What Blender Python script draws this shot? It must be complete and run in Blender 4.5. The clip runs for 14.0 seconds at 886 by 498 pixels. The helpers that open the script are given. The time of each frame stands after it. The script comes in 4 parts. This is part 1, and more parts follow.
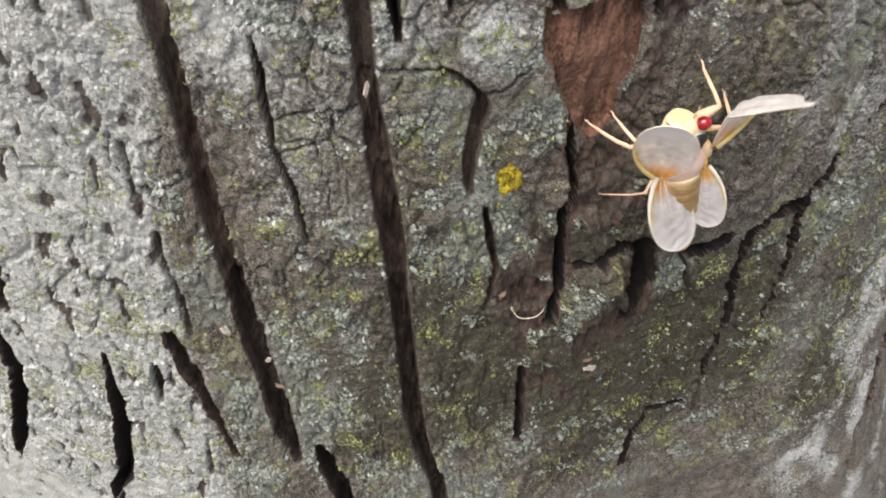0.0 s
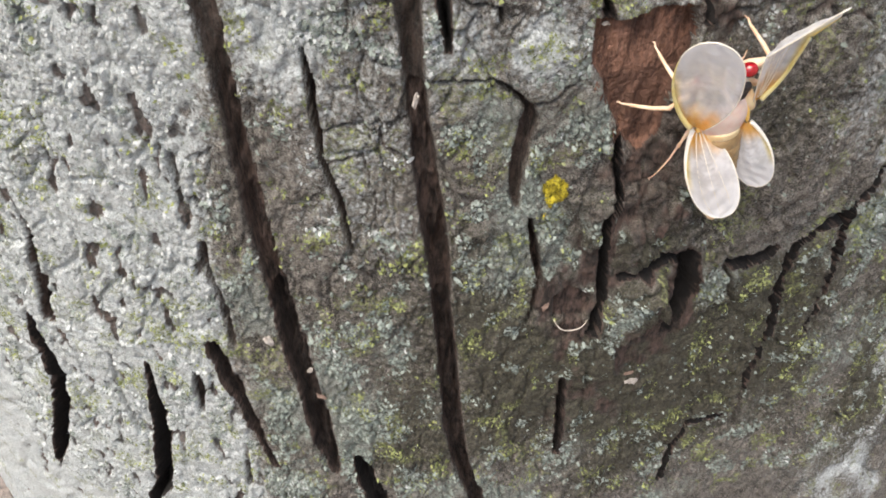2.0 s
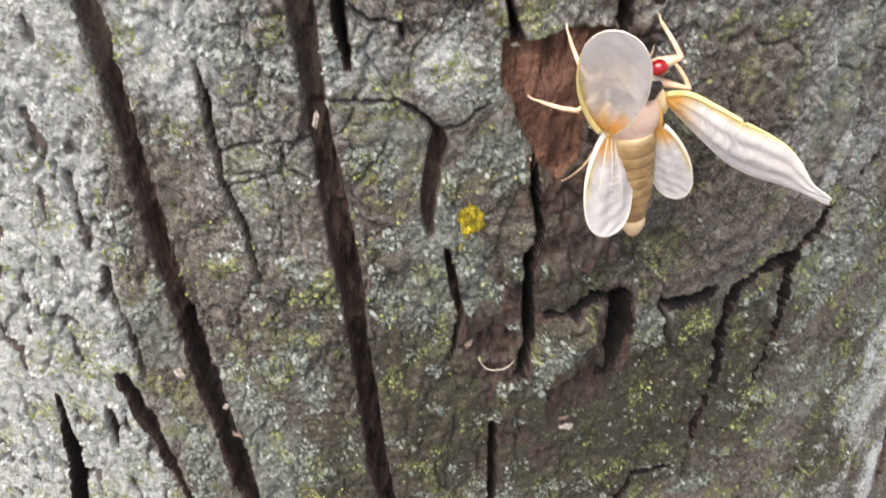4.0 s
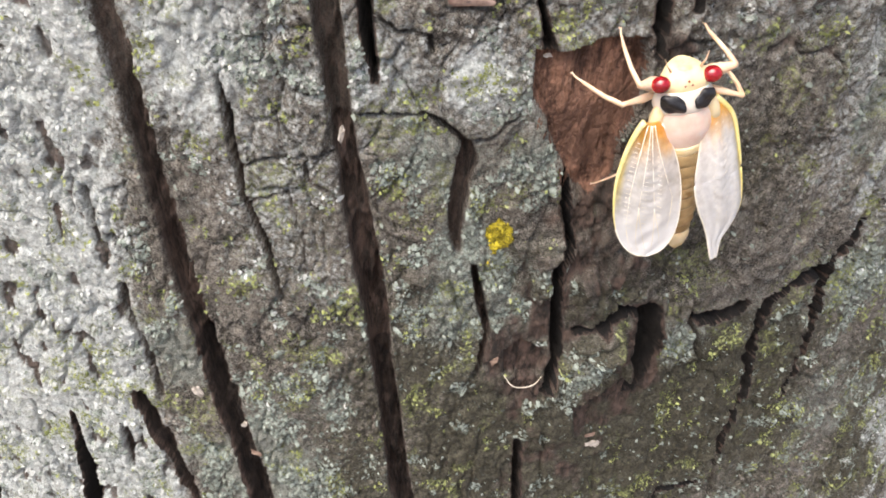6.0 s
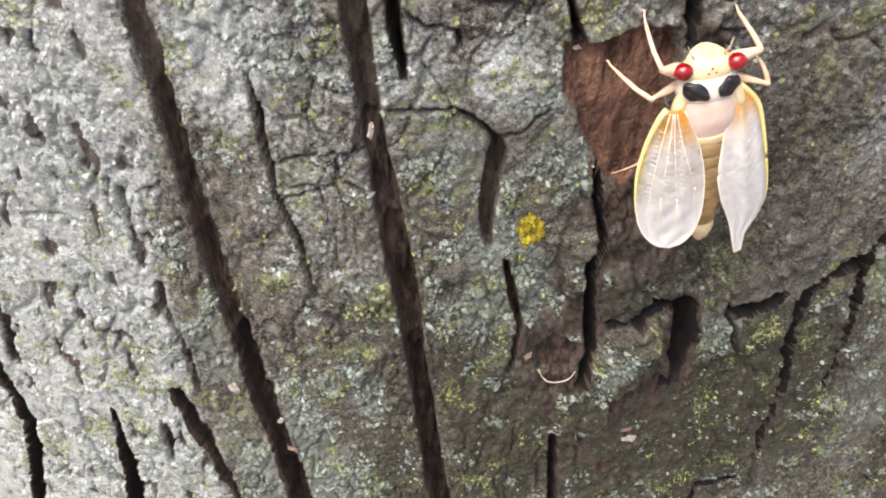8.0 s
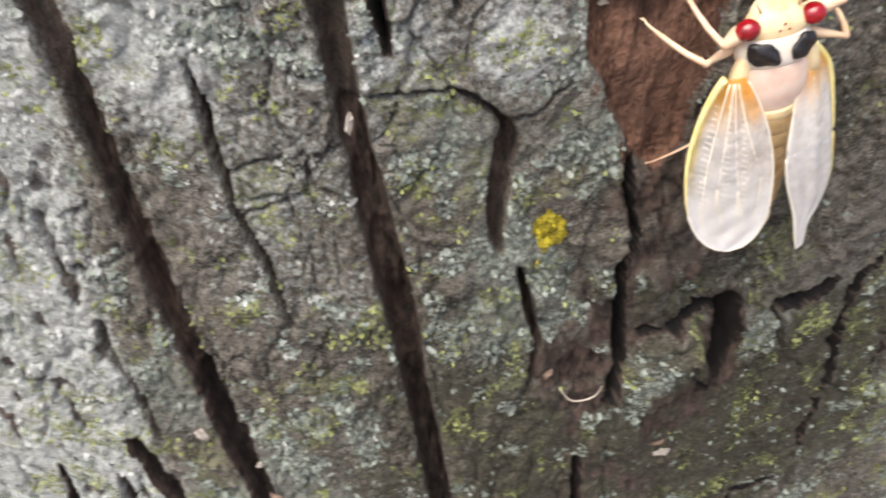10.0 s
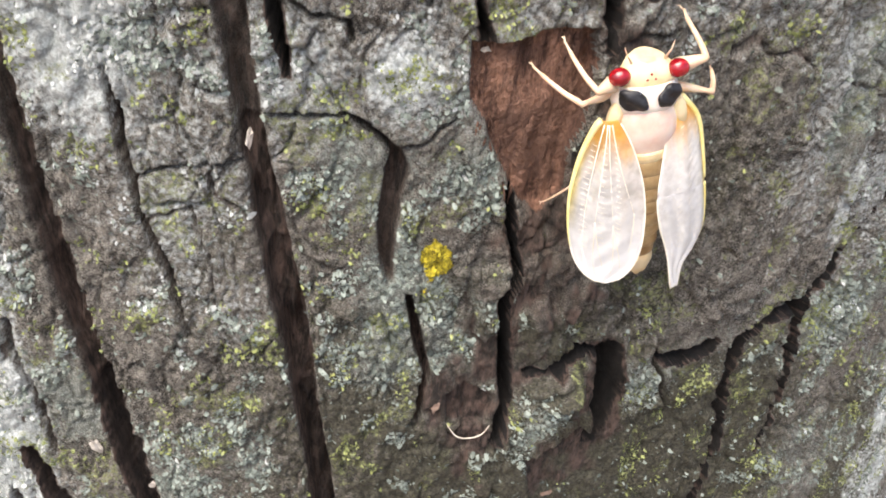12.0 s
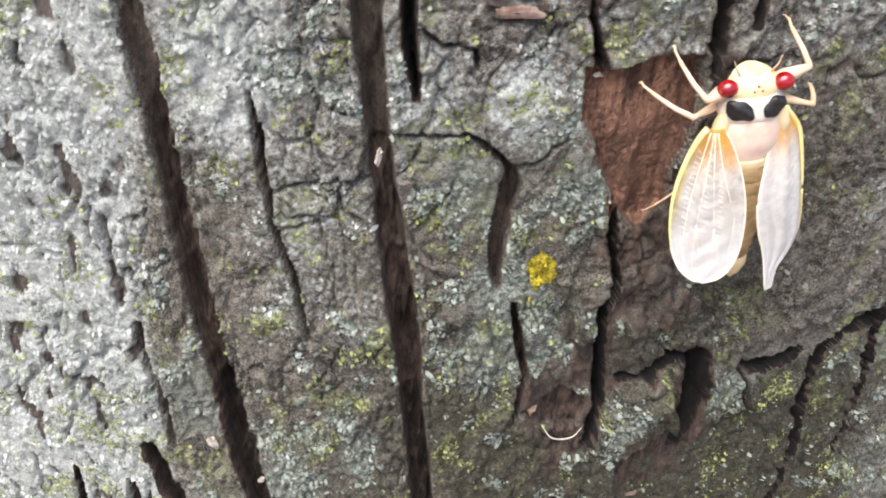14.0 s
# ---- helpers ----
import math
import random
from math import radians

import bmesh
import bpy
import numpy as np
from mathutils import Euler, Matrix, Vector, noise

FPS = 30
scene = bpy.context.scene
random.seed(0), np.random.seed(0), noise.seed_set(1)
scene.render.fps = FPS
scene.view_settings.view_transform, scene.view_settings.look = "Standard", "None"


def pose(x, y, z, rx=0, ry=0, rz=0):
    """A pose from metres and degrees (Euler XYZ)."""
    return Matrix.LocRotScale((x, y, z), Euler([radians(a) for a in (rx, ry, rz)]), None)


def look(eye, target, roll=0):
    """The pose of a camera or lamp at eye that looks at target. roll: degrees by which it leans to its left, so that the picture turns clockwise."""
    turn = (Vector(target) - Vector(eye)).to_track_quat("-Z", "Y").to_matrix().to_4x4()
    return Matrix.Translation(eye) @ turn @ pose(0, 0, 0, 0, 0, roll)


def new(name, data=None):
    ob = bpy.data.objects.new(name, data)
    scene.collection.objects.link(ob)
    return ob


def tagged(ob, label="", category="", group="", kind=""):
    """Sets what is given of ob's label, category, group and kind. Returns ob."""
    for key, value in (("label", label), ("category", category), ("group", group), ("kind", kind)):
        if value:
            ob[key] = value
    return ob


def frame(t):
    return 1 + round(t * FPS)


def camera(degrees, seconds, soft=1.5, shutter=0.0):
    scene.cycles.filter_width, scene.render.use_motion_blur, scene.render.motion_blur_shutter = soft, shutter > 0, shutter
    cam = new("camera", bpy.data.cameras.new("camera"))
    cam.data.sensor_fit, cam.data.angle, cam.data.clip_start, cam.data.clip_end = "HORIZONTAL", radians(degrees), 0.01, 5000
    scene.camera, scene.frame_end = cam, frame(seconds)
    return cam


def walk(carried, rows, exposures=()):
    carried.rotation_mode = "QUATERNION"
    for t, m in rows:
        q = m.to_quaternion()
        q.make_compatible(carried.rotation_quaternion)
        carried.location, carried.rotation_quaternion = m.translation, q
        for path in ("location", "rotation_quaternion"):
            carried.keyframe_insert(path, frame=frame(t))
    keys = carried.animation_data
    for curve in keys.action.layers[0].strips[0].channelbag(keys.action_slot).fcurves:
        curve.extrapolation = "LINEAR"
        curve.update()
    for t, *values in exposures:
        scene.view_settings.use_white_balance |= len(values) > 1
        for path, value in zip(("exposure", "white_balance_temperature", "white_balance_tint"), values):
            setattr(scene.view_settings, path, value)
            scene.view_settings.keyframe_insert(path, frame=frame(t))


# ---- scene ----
# Lengths in the tables below are millimetres; "s" runs round the trunk, "z" up it, from a point near the insect.
MM = 0.001
R = 168.0          # trunk radius
Z0 = 450.0         # height of that point over the ground


def world_mm(x, y, z):
    return Vector((x * MM, y * MM, (z + Z0) * MM))


# ---------------------------------------------------------------- camera
cam = camera(54, 14.0, soft=1.7, shutter=0.5)

PATH = [  # seconds, place, yaw, pitch, roll
    (0.0, -7.3, -95.0, 93.7, -7.58, -43.85, 3.61),
    (0.5, -4.8, -96.2, 94.2, -8.11, -43.55, 3.56),
    (1.0, -0.5, -98.0, 96.0, -7.91, -43.51, 4.16),
    (1.5, -4.7, -96.3, 95.5, -5.84, -43.12, 2.74),
    (2.0, -10.6, -94.9, 93.4, -5.46, -43.09, 2.38),
    (2.5, -10.7, -93.8, 92.0, -5.93, -42.73, 2.99),
    (3.0, -7.4, -91.5, 88.4, -8.52, -41.24, 6.12),
    (3.5, 2.7, -91.9, 87.5, -6.82, -41.35, 4.53),
    (4.0, 2.6, -93.0, 87.8, -5.01, -39.83, 3.43),
    (4.2, 1.1, -92.4, 88.4, -4.68, -39.10, 3.34),
    (6.3, -0.1, -88.1, 86.1, -4.45, -39.83, 2.79),
    (6.5, 1.4, -87.7, 84.8, -4.30, -39.79, 2.33),
    (7.0, 2.6, -88.2, 86.5, -4.14, -39.49, 2.51),
    (7.5, 2.8, -88.1, 85.9, -4.04, -39.30, 2.63),
    (7.7, 2.0, -88.9, 86.8, -2.58, -39.69, 1.44),
    (9.8, -2.4, -75.4, 80.9, -0.86, -40.92, -3.38),
    (10.0, -2.8, -69.6, 76.7, -4.48, -42.08, -1.62),
    (10.5, 1.6, -78.4, 78.9, -5.38, -36.57, 2.36),
    (11.0, 3.3, -78.7, 76.0, -6.03, -35.92, 3.55),
    (11.5, 5.3, -79.4, 73.0, -5.89, -35.43, 3.54),
    (12.0, 5.4, -81.1, 74.5, -6.77, -35.32, 4.23),
    (12.5, 8.9, -83.6, 79.0, -5.18, -34.63, 2.73),
    (13.0, 11.7, -86.8, 84.7, -3.87, -34.61, 1.35),
    (13.5, 3.1, -86.5, 81.9, -3.25, -35.25, 1.43),
    (14.0, -4.4, -86.1, 78.3, -4.16, -34.89, 2.94),
]


def cam_pose(x, y, z, yaw, pitch, roll):
    return pose(x * MM, y * MM, (z + Z0) * MM, 90 + pitch, 0, yaw) @ pose(0, 0, 0, 0, 0, roll)


# ---------------------------------------------------------------- light
world = bpy.data.worlds.new("overcast_sky")
scene.world = world
world.use_nodes = True
wn = world.node_tree
sky = wn.nodes.new("ShaderNodeTexSky")
sky.sky_type = "NISHITA"
sky.sun_disc = False
sky.sun_elevation, sky.sun_rotation = radians(64), radians(225)
sky.air_density, sky.dust_density = 0.8, 4.5
wn.links.new(sky.outputs[0], wn.nodes["Background"].inputs[0])
wn.nodes["Background"].inputs[1].default_value = 0.13

sun_data = bpy.data.lights.new("sun", "SUN")
sun_data.energy, sun_data.angle, sun_data.color = 2.4, radians(60), (1.0, 0.92, 0.82)
sun = new("sun", sun_data)
sun.matrix_world = look((-0.42, -0.42, 1.65), (0, 0, 0.45))
EXPOSURES = [(0.0, 0.63, 6700, 11), (1.0, 0.95, 6850, 11), (1.5, 0.87, 6700, 11), (2.0, 0.79, 6500, 10), (2.5, 0.65, 6500, 10), (3.2, 0.79, 6650, 11), (4.0, 0.91, 6650, 11), (7.0, 0.97, 6600, 11), (7.7, 0.95, 6600, 11), (10.0, 0.77, 6600, 10.5), (10.5, 0.97, 6500, 10.5), (12.5, 1.09, 6550, 10.5), (14.0, 1.05, 6400, 10)]

# ---------------------------------------------------------------- materials


class Graph:
    """A small helper for node materials."""

    def __init__(self, name, rough=0.7):
        self.mat = bpy.data.materials.new(name)
        self.mat.use_nodes = True
        self.tree = self.mat.node_tree
        self.bsdf = self.tree.nodes["Principled BSDF"]
        self.out = self.tree.nodes["Material Output"]
        self.bsdf.inputs["Roughness"].default_value = rough
        self.coord = self.tree.nodes.new("ShaderNodeTexCoord")

    def link(self, a, b):
        self.tree.links.new(a, b)

    def put(self, socket, value):
        if isinstance(value, (int, float)):
            socket.default_value = value
        elif isinstance(value, tuple):
            socket.default_value = (*value, 1.0) if len(value) == 3 else value
        else:
            self.link(value, socket)

    def noise(self, scale, detail=3.0, stretch=(1, 1, 1), rough=0.6):
        m = self.tree.nodes.new("ShaderNodeMapping")
        m.inputs["Scale"].default_value = stretch
        self.link(self.coord.outputs["Object"], m.inputs["Vector"])
        n = self.tree.nodes.new("ShaderNodeTexNoise")
        n.inputs["Scale"].default_value, n.inputs["Detail"].default_value = scale, detail
        n.inputs["Roughness"].default_value = rough
        self.link(m.outputs[0], n.inputs["Vector"])
        return n.outputs["Fac"]

    def cells(self, scale):
        n = self.tree.nodes.new("ShaderNodeTexVoronoi")
        n.inputs["Scale"].default_value = scale
        self.link(self.coord.outputs["Object"], n.inputs["Vector"])
        return n.outputs["Distance"]

    def attr(self, name):
        n = self.tree.nodes.new("ShaderNodeAttribute")
        n.attribute_name = name
        return n.outputs["Fac"]

    def island(self):
        return self.tree.nodes.new("ShaderNodeNewGeometry").outputs["Random Per Island"]

    def ramp(self, fac, lo, hi, a=0.0, b=1.0):
        n = self.tree.nodes.new("ShaderNodeMapRange")
        n.interpolation_type = "SMOOTHSTEP"
        self.put(n.inputs["Value"], fac)
        for k, v in (("From Min", lo), ("From Max", hi), ("To Min", a), ("To Max", b)):
            n.inputs[k].default_value = v
        return n.outputs["Result"]

    def calc(self, op, a, b):
        n = self.tree.nodes.new("ShaderNodeMath")
        n.operation = op
        self.put(n.inputs[0], a)
        self.put(n.inputs[1], b)
        return n.outputs[0]

    def mix(self, fac, a, b):
        n = self.tree.nodes.new("ShaderNodeMix")
        n.data_type = "RGBA"
        self.put(n.inputs["Factor"], fac)
        self.put(n.inputs["A"], a)
        self.put(n.inputs["B"], b)
        return n.outputs["Result"]

    def colour(self, c):
        self.put(self.bsdf.inputs["Base Color"], c)
        return self

    def bump(self, height, strength=0.5, distance=0.0003):
        n = self.tree.nodes.new("ShaderNodeBump")
        n.inputs["Strength"].default_value, n.inputs["Distance"].default_value = strength, distance
        self.put(n.inputs["Height"], height)
        self.link(n.outputs[0], self.bsdf.inputs["Normal"])
        return self


def bark_material():
    g = Graph("bark", 0.88)
    big, grain, fine, speck = g.noise(90, 4), g.noise(420, 5, (1, 1, 0.5)), g.noise(1900, 6, rough=0.8), g.noise(4200, 4, rough=0.75)
    both = g.calc("ADD", g.calc("MULTIPLY", grain, 0.3), g.calc("MULTIPLY", fine, 0.7))
    c = g.mix(g.ramp(both, 0.42, 0.60), (0.027, 0.023, 0.019), (0.268, 0.244, 0.209))
    c = g.mix(g.ramp(big, 0.42, 0.66, 0, 0.4), c, (0.220, 0.199, 0.174))
    c = g.mix(g.ramp(speck, 0.53, 0.62, 0, 0.65), c, (0.50, 0.47, 0.42))
    c = g.mix(g.ramp(speck, 0.46, 0.38, 0, 0.6), c, (0.035, 0.028, 0.023))
    c = g.mix(g.ramp(g.noise(2700, 5, rough=0.75), 0.51, 0.60, 0, 0.6), c, (0.29, 0.28, 0.235))

    def cover(c, name, a, b, scale, soft, most):
        spread = g.calc("ADD", g.attr(name), g.calc("MULTIPLY", g.calc("SUBTRACT", g.noise(scale, 5, rough=0.7), 0.5), 1.7))
        tone = g.mix(g.ramp(g.noise(scale * 2.3, 4), 0.35, 0.65), a, b)
        return g.mix(g.ramp(spread, 0.5 - soft, 0.5 + soft, 0, most), c, tone)

    # olive moss, darkened further for the shade over the trunk's centre
    c = cover(c, "moss", (0.018, 0.017, 0.010), (0.100, 0.096, 0.058), 1100, 0.25, 0.82)
    # whitish crust, its colour lifted to paint in the brighter light on the flanks
    c = cover(c, "pale", (0.44, 0.485, 0.47), (0.78, 0.825, 0.815), 1300, 0.26, 0.95)
    c = cover(c, "lichen", (0.13, 0.14, 0.12), (0.40, 0.43, 0.385), 2200, 0.16, 0.88)
    c = cover(c, "yellow", (0.15, 0.17, 0.06), (0.37, 0.41, 0.17), 1500, 0.16, 0.75)
    fibre_grain = g.noise(900, 5, (1, 1, 0.25), 0.75)
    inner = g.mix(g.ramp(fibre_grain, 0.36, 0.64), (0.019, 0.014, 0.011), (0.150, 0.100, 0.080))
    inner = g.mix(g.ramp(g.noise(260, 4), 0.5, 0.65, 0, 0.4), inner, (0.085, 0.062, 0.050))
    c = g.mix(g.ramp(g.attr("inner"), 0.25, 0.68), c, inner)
    # near-black painted in for the shade deep inside the cracks
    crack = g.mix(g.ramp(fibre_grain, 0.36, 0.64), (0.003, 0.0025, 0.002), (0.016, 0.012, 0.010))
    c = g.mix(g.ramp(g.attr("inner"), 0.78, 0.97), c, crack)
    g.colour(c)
    h = g.calc("ADD", g.calc("MULTIPLY", grain, 0.3), g.calc("ADD", fine, g.calc("MULTIPLY", speck, 0.7)))
    return g.bump(h, 0.85, 0.0007).mat


def wood_material():
    g = Graph("exposed_inner_bark", 0.8)
    grain, fine, big = g.noise(420, 6, (1, 1, 0.22), 0.8), g.noise(1500, 5), g.noise(130, 4)
    c = g.mix(g.ramp(grain, 0.40, 0.60), (0.080, 0.038, 0.025), (0.38, 0.205, 0.138))
    c = g.mix(g.ramp(big, 0.45, 0.62, 0, 0.75), c, (0.13, 0.068, 0.047))
    c = g.mix(g.ramp(fine, 0.55, 0.75, 0, 0.5), c, (0.40, 0.25, 0.17))
    return g.colour(c).bump(g.calc("ADD", grain, fine), 1.0, 0.0012).mat


def lichen_material(name, dark, light, edge):
    g = Graph(name, 0.9)
    c = g.mix(g.ramp(g.island(), 0.0, 1.0), dark, light)
    c = g.mix(g.ramp(g.noise(1600, 4), 0.45, 0.75, 0, 0.7), c, edge)
    return g.colour(c).bump(g.noise(2200, 3), 0.7, 0.0002).mat


def skin_material(name, a, b, rough=0.42, scatter=0.25):
    g = Graph(name, rough)
    c = g.mix(g.ramp(g.noise(500, 4), 0.35, 0.65), a, b)
    g.bsdf.inputs["Subsurface Weight"].default_value = scatter
    g.bsdf.inputs["Subsurface Radius"].default_value = (0.0008, 0.0005, 0.0003)
    return g.colour(c).bump(g.noise(1800, 3), 0.25, 0.0001).mat


def wing_material(name, least, most):
    g = Graph(name, 0.45)
    t = g.tree
    root = g.attr("root")
    c = g.mix(g.ramp(g.noise(700, 4), 0.35, 0.7), (0.92, 0.93, 0.945), (0.96, 0.965, 0.97))
    across = g.attr("across")
    yellow = g.calc("MULTIPLY", g.ramp(across, 0.02, 0.15, 1, 0), g.ramp(root, 0.28, 0.62))
    c = g.mix(yellow, c, (0.93, 0.80, 0.33))
    reach = g.calc("ADD", root, g.calc("MULTIPLY", g.calc("SUBTRACT", g.noise(500, 3, (0.3, 1, 1)), 0.5), 0.35))
    c = g.mix(g.ramp(reach, 0.70, 0.97), c, (0.94, 0.58, 0.15))
    g.colour(c)
    g.bsdf.inputs["Roughness"].default_value = 0.4
    thin = t.nodes.new("ShaderNodeBsdfTranslucent")
    g.put(thin.inputs["Color"], c)
    clear = t.nodes.new("ShaderNodeBsdfTransparent")
    m1, m2 = t.nodes.new("ShaderNodeMixShader"), t.nodes.new("ShaderNodeMixShader")
    m1.inputs[0].default_value = 0.58
    g.link(g.bsdf.outputs[0], m1.inputs[1])
    g.link(thin.outputs[0], m1.inputs[2])
    g.put(m2.inputs[0], g.calc("MULTIPLY", g.ramp(g.noise(420, 3), 0.35, 0.65, least, most), g.ramp(root, 0.12, 0.50, 0.1, 1)))
    g.link(m1.outputs[0], m2.inputs[1])
    g.link(clear.outputs[0], m2.inputs[2])
    g.link(m2.outputs[0], g.out.inputs["Surface"])
    g.bump(g.noise(900, 4), 0.5, 0.0002)
    return g.mat


def plain(name, a, b, rough, scale=400, coat=0.0):
    g = Graph(name, rough)
    g.bsdf.inputs["Coat Weight"].default_value = coat
    g.bsdf.inputs["Coat Roughness"].default_value = 0.05
    return g.colour(g.mix(g.ramp(g.noise(scale, 4), 0.35, 0.65), a, b)).bump(g.noise(scale * 3, 3), 0.2, 0.0002).mat


def ground_material():
    g = Graph("soil", 0.95)
    c = g.mix(g.ramp(g.noise(14, 6), 0.35, 0.65), (0.10, 0.065, 0.04), (0.22, 0.15, 0.10))
    c = g.mix(g.ramp(g.noise(3, 4), 0.5, 0.6, 0, 0.6), c, (0.24, 0.24, 0.23))
    return g.colour(c).bump(g.noise(60, 5), 0.8, 0.02).mat


BARK, WOOD = bark_material(), wood_material()
LICHEN = lichen_material("grey_green_lichen", (0.11, 0.13, 0.11), (0.32, 0.37, 0.325), (0.38, 0.43, 0.38))
CRUST = lichen_material("pale_crust", (0.26, 0.28, 0.265), (0.54, 0.57, 0.555), (0.64, 0.67, 0.66))
YELLOW = lichen_material("yellow_green_lichen", (0.14, 0.165, 0.055), (0.36, 0.40, 0.14), (0.40, 0.45, 0.25))
GOLD = lichen_material("golden_lichen", (0.14, 0.11, 0.008), (0.46, 0.38, 0.02), (0.54, 0.48, 0.06))
CREAM = skin_material("cream_skin", (0.78, 0.59, 0.31), (0.85, 0.71, 0.45))
PINK = skin_material("pink_skin", (0.78, 0.56, 0.46), (0.84, 0.68, 0.58))
WHITE = skin_material("white_skin", (0.78, 0.71, 0.62), (0.84, 0.79, 0.71))
TAN = skin_material("tan_skin", (0.27, 0.175, 0.075), (0.43, 0.30, 0.145))
AMBER = skin_material("amber_skin", (0.86, 0.52, 0.10), (0.90, 0.66, 0.25))
LEG = skin_material("pale_leg", (0.78, 0.52, 0.34), (0.86, 0.66, 0.48))
WING = wing_material("soft_new_wing", 0.12, 0.34)
CLEAR_WING = wing_material("spread_new_wing", 0.34, 0.58)
VEIN = plain("vein", (0.86, 0.81, 0.68), (0.92, 0.89, 0.80), 0.4)
COSTA = plain("yellow_edge", (0.86, 0.72, 0.22), (0.92, 0.82, 0.40), 0.4)
EYE = plain("red_eye", (0.20, 0.003, 0.008), (0.38, 0.007, 0.014), 0.12, 900, 0.8)
BLACK = plain("black_spot", (0.008, 0.008, 0.010), (0.022, 0.022, 0.026), 0.45, 1500)
DARKRED = plain("dark_red", (0.30, 0.03, 0.02), (0.40, 0.07, 0.04), 0.3)
STRAW = plain("dry_fibre", (0.62, 0.54, 0.44), (0.74, 0.68, 0.58), 0.7)
SOIL = ground_material()
LEAF = plain("leaf", (0.10, 0.26, 0.03), (0.16, 0.36, 0.05), 0.45, 60)

# ---------------------------------------------------------------- bark relief
rng = np.random.default_rng(7)
LATTICE = rng.random((256, 256))


def lattice(x, y, shift=0):
    x, y = x + 17.3 * shift, y + 41.7 * shift
    i, j = np.floor(x).astype(int), np.floor(y).astype(int)
    u, v = x - i, y - j
    u, v = u * u * (3 - 2 * u), v * v * (3 - 2 * v)
    a, b = LATTICE[i % 256, j % 256], LATTICE[(i + 1) % 256, j % 256]
    c, d = LATTICE[i % 256, (j + 1) % 256], LATTICE[(i + 1) % 256, (j + 1) % 256]
    return (a * (1 - u) + b * u) * (1 - v) + (c * (1 - u) + d * u) * v - 0.5


def fbm(s, z, size, octaves=4, tall=1.0, shift=0, fade=0.5):
    out, amp = 0.0, 1.0
    for k in range(octaves):
        f = 2.0**k / size
        out = out + amp * lattice(s * f, z * f / tall, shift + 3 * k)
        amp *= fade
    return out


def plates(s, z, size, tall, shift):
    """Distance from the cracks between jittered cells, and a random value for each cell."""
    x, y = s / size, z / (size * tall)
    i, j = np.floor(x).astype(int), np.floor(y).astype(int)
    near, second, value = np.full(s.shape, 9.0), np.full(s.shape, 9.0), np.zeros(s.shape)
    for a in (-1, 0, 1):
        for b in (-1, 0, 1):
            u, v = (i + a + 31 * shift) % 256, (j + b + 57 * shift) % 256
            d = np.hypot(i + a + LATTICE[u, v] - x, j + b + LATTICE[v, (u + 91) % 256] - y)
            closer = d < near
            second = np.where(closer, near, np.minimum(second, d))
            value = np.where(closer, LATTICE[(u + 13) % 256, (v + 29) % 256], value)
            near = np.where(closer, d, near)
    return (second - near) * size, value


def step(a, b, x):
    t = np.clip((x - a) / (b - a), 0, 1)
    return t * t * (3 - 2 * t)


def trunk_radius(s, z):
    """The trunk with its root flare to one side, without the bark's relief."""
    return R + 14.3 * step(45, 125, s) * np.clip((10 - z) / 100, 0, 3) ** 1.93


# Fissures: (s, z, width) along each, and the depth, which also sets the painted shade.
FISSURES = []


def fissure(depth, *line):
    FISSURES.append((depth, line))


fissure(2.2, (-34, 75, 2.8), (-33, 52, 2.8), (-32.2, 45.9, 2.9), (-31.3, 37.2, 3.2), (-30.6, 30.5, 3.4))
fissure(2.8, (-30.6, 30.5, 3.4), (-30.3, 21.6, 3.3), (-29.6, 11.6, 3.4))
fissure(3.3, (-29.6, 11.6, 3.4), (-28.3, 0.5, 3.6), (-27.2, -8.0, 3.4))
fissure(3.9, (-27.2, -8.0, 3.4), (-26.4, -14.5, 3.4), (-24.7, -27.5, 4.0), (-22.2, -47.7, 3.6), (-20.9, -56.8, 1.3))
fissure(4.2, (-16.2, -51.8, 1.3), (-14.5, -60.7, 4.1), (-13.2, -65.3, 4.1), (-10, -80, 3), (-8, -100, 1))
fissure(2.2, (-8.5, 75, 2.4), (-7.2, 55, 2.5), (-7.2, 47.6, 2.9), (-6.4, 39.7, 3.0), (-5.9, 30.9, 3.0))
fissure(2.8, (-5.9, 30.9, 3.0), (-4.9, 23.6, 3.1), (-3.8, 14.7, 3.2))
fissure(3.3, (-3.8, 14.7, 3.2), (-2.3, 2.6, 3.3), (-1.4, -8.8, 3.2))
fissure(3.8, (-1.4, -8.8, 3.2), (0.1, -21.7, 3.3), (1.7, -39.9, 3.5), (4.0, -55.1, 3.0), (7.4, -65.9, 3.0), (10, -90, 1.5))
fissure(3.8, (-70.5, 5.6, 1.0), (-70.7, -6.9, 1.9), (-73.8, -26.0, 2.8))
fissure(4.2, (-78.8, -27.5, 1.5), (-78.4, -39.3, 4.0), (-78.6, -49.8, 4.6), (-87.2, -72.9, 3.5), (-91.4, -83.6, 1.2))
fissure(4.2, (-54.4, -30.7, 0.7), (-55.4, -42.7, 2.2), (-56.2, -54.0, 3.4), (-59.2, -71.7, 3.6), (-62.7, -78.3, 2.2), (-66, -95, 1))
fissure(3.9, (-40.8, -22.2, 2.1), (-38.9, -32.5, 3.5), (-37.1, -38.7, 2.2), (-34.7, -50.7, 1.4), (-32.6, -57.0, 0.9))
fissure(3.3, (-45.0, -30.9, 1.2), (-45.4, -36, 2.0), (-45.8, -42.0, 1.4))
fissure(1.8, (-40.7, 18.4, 0.7), (-40.3, 9.3, 1.0))
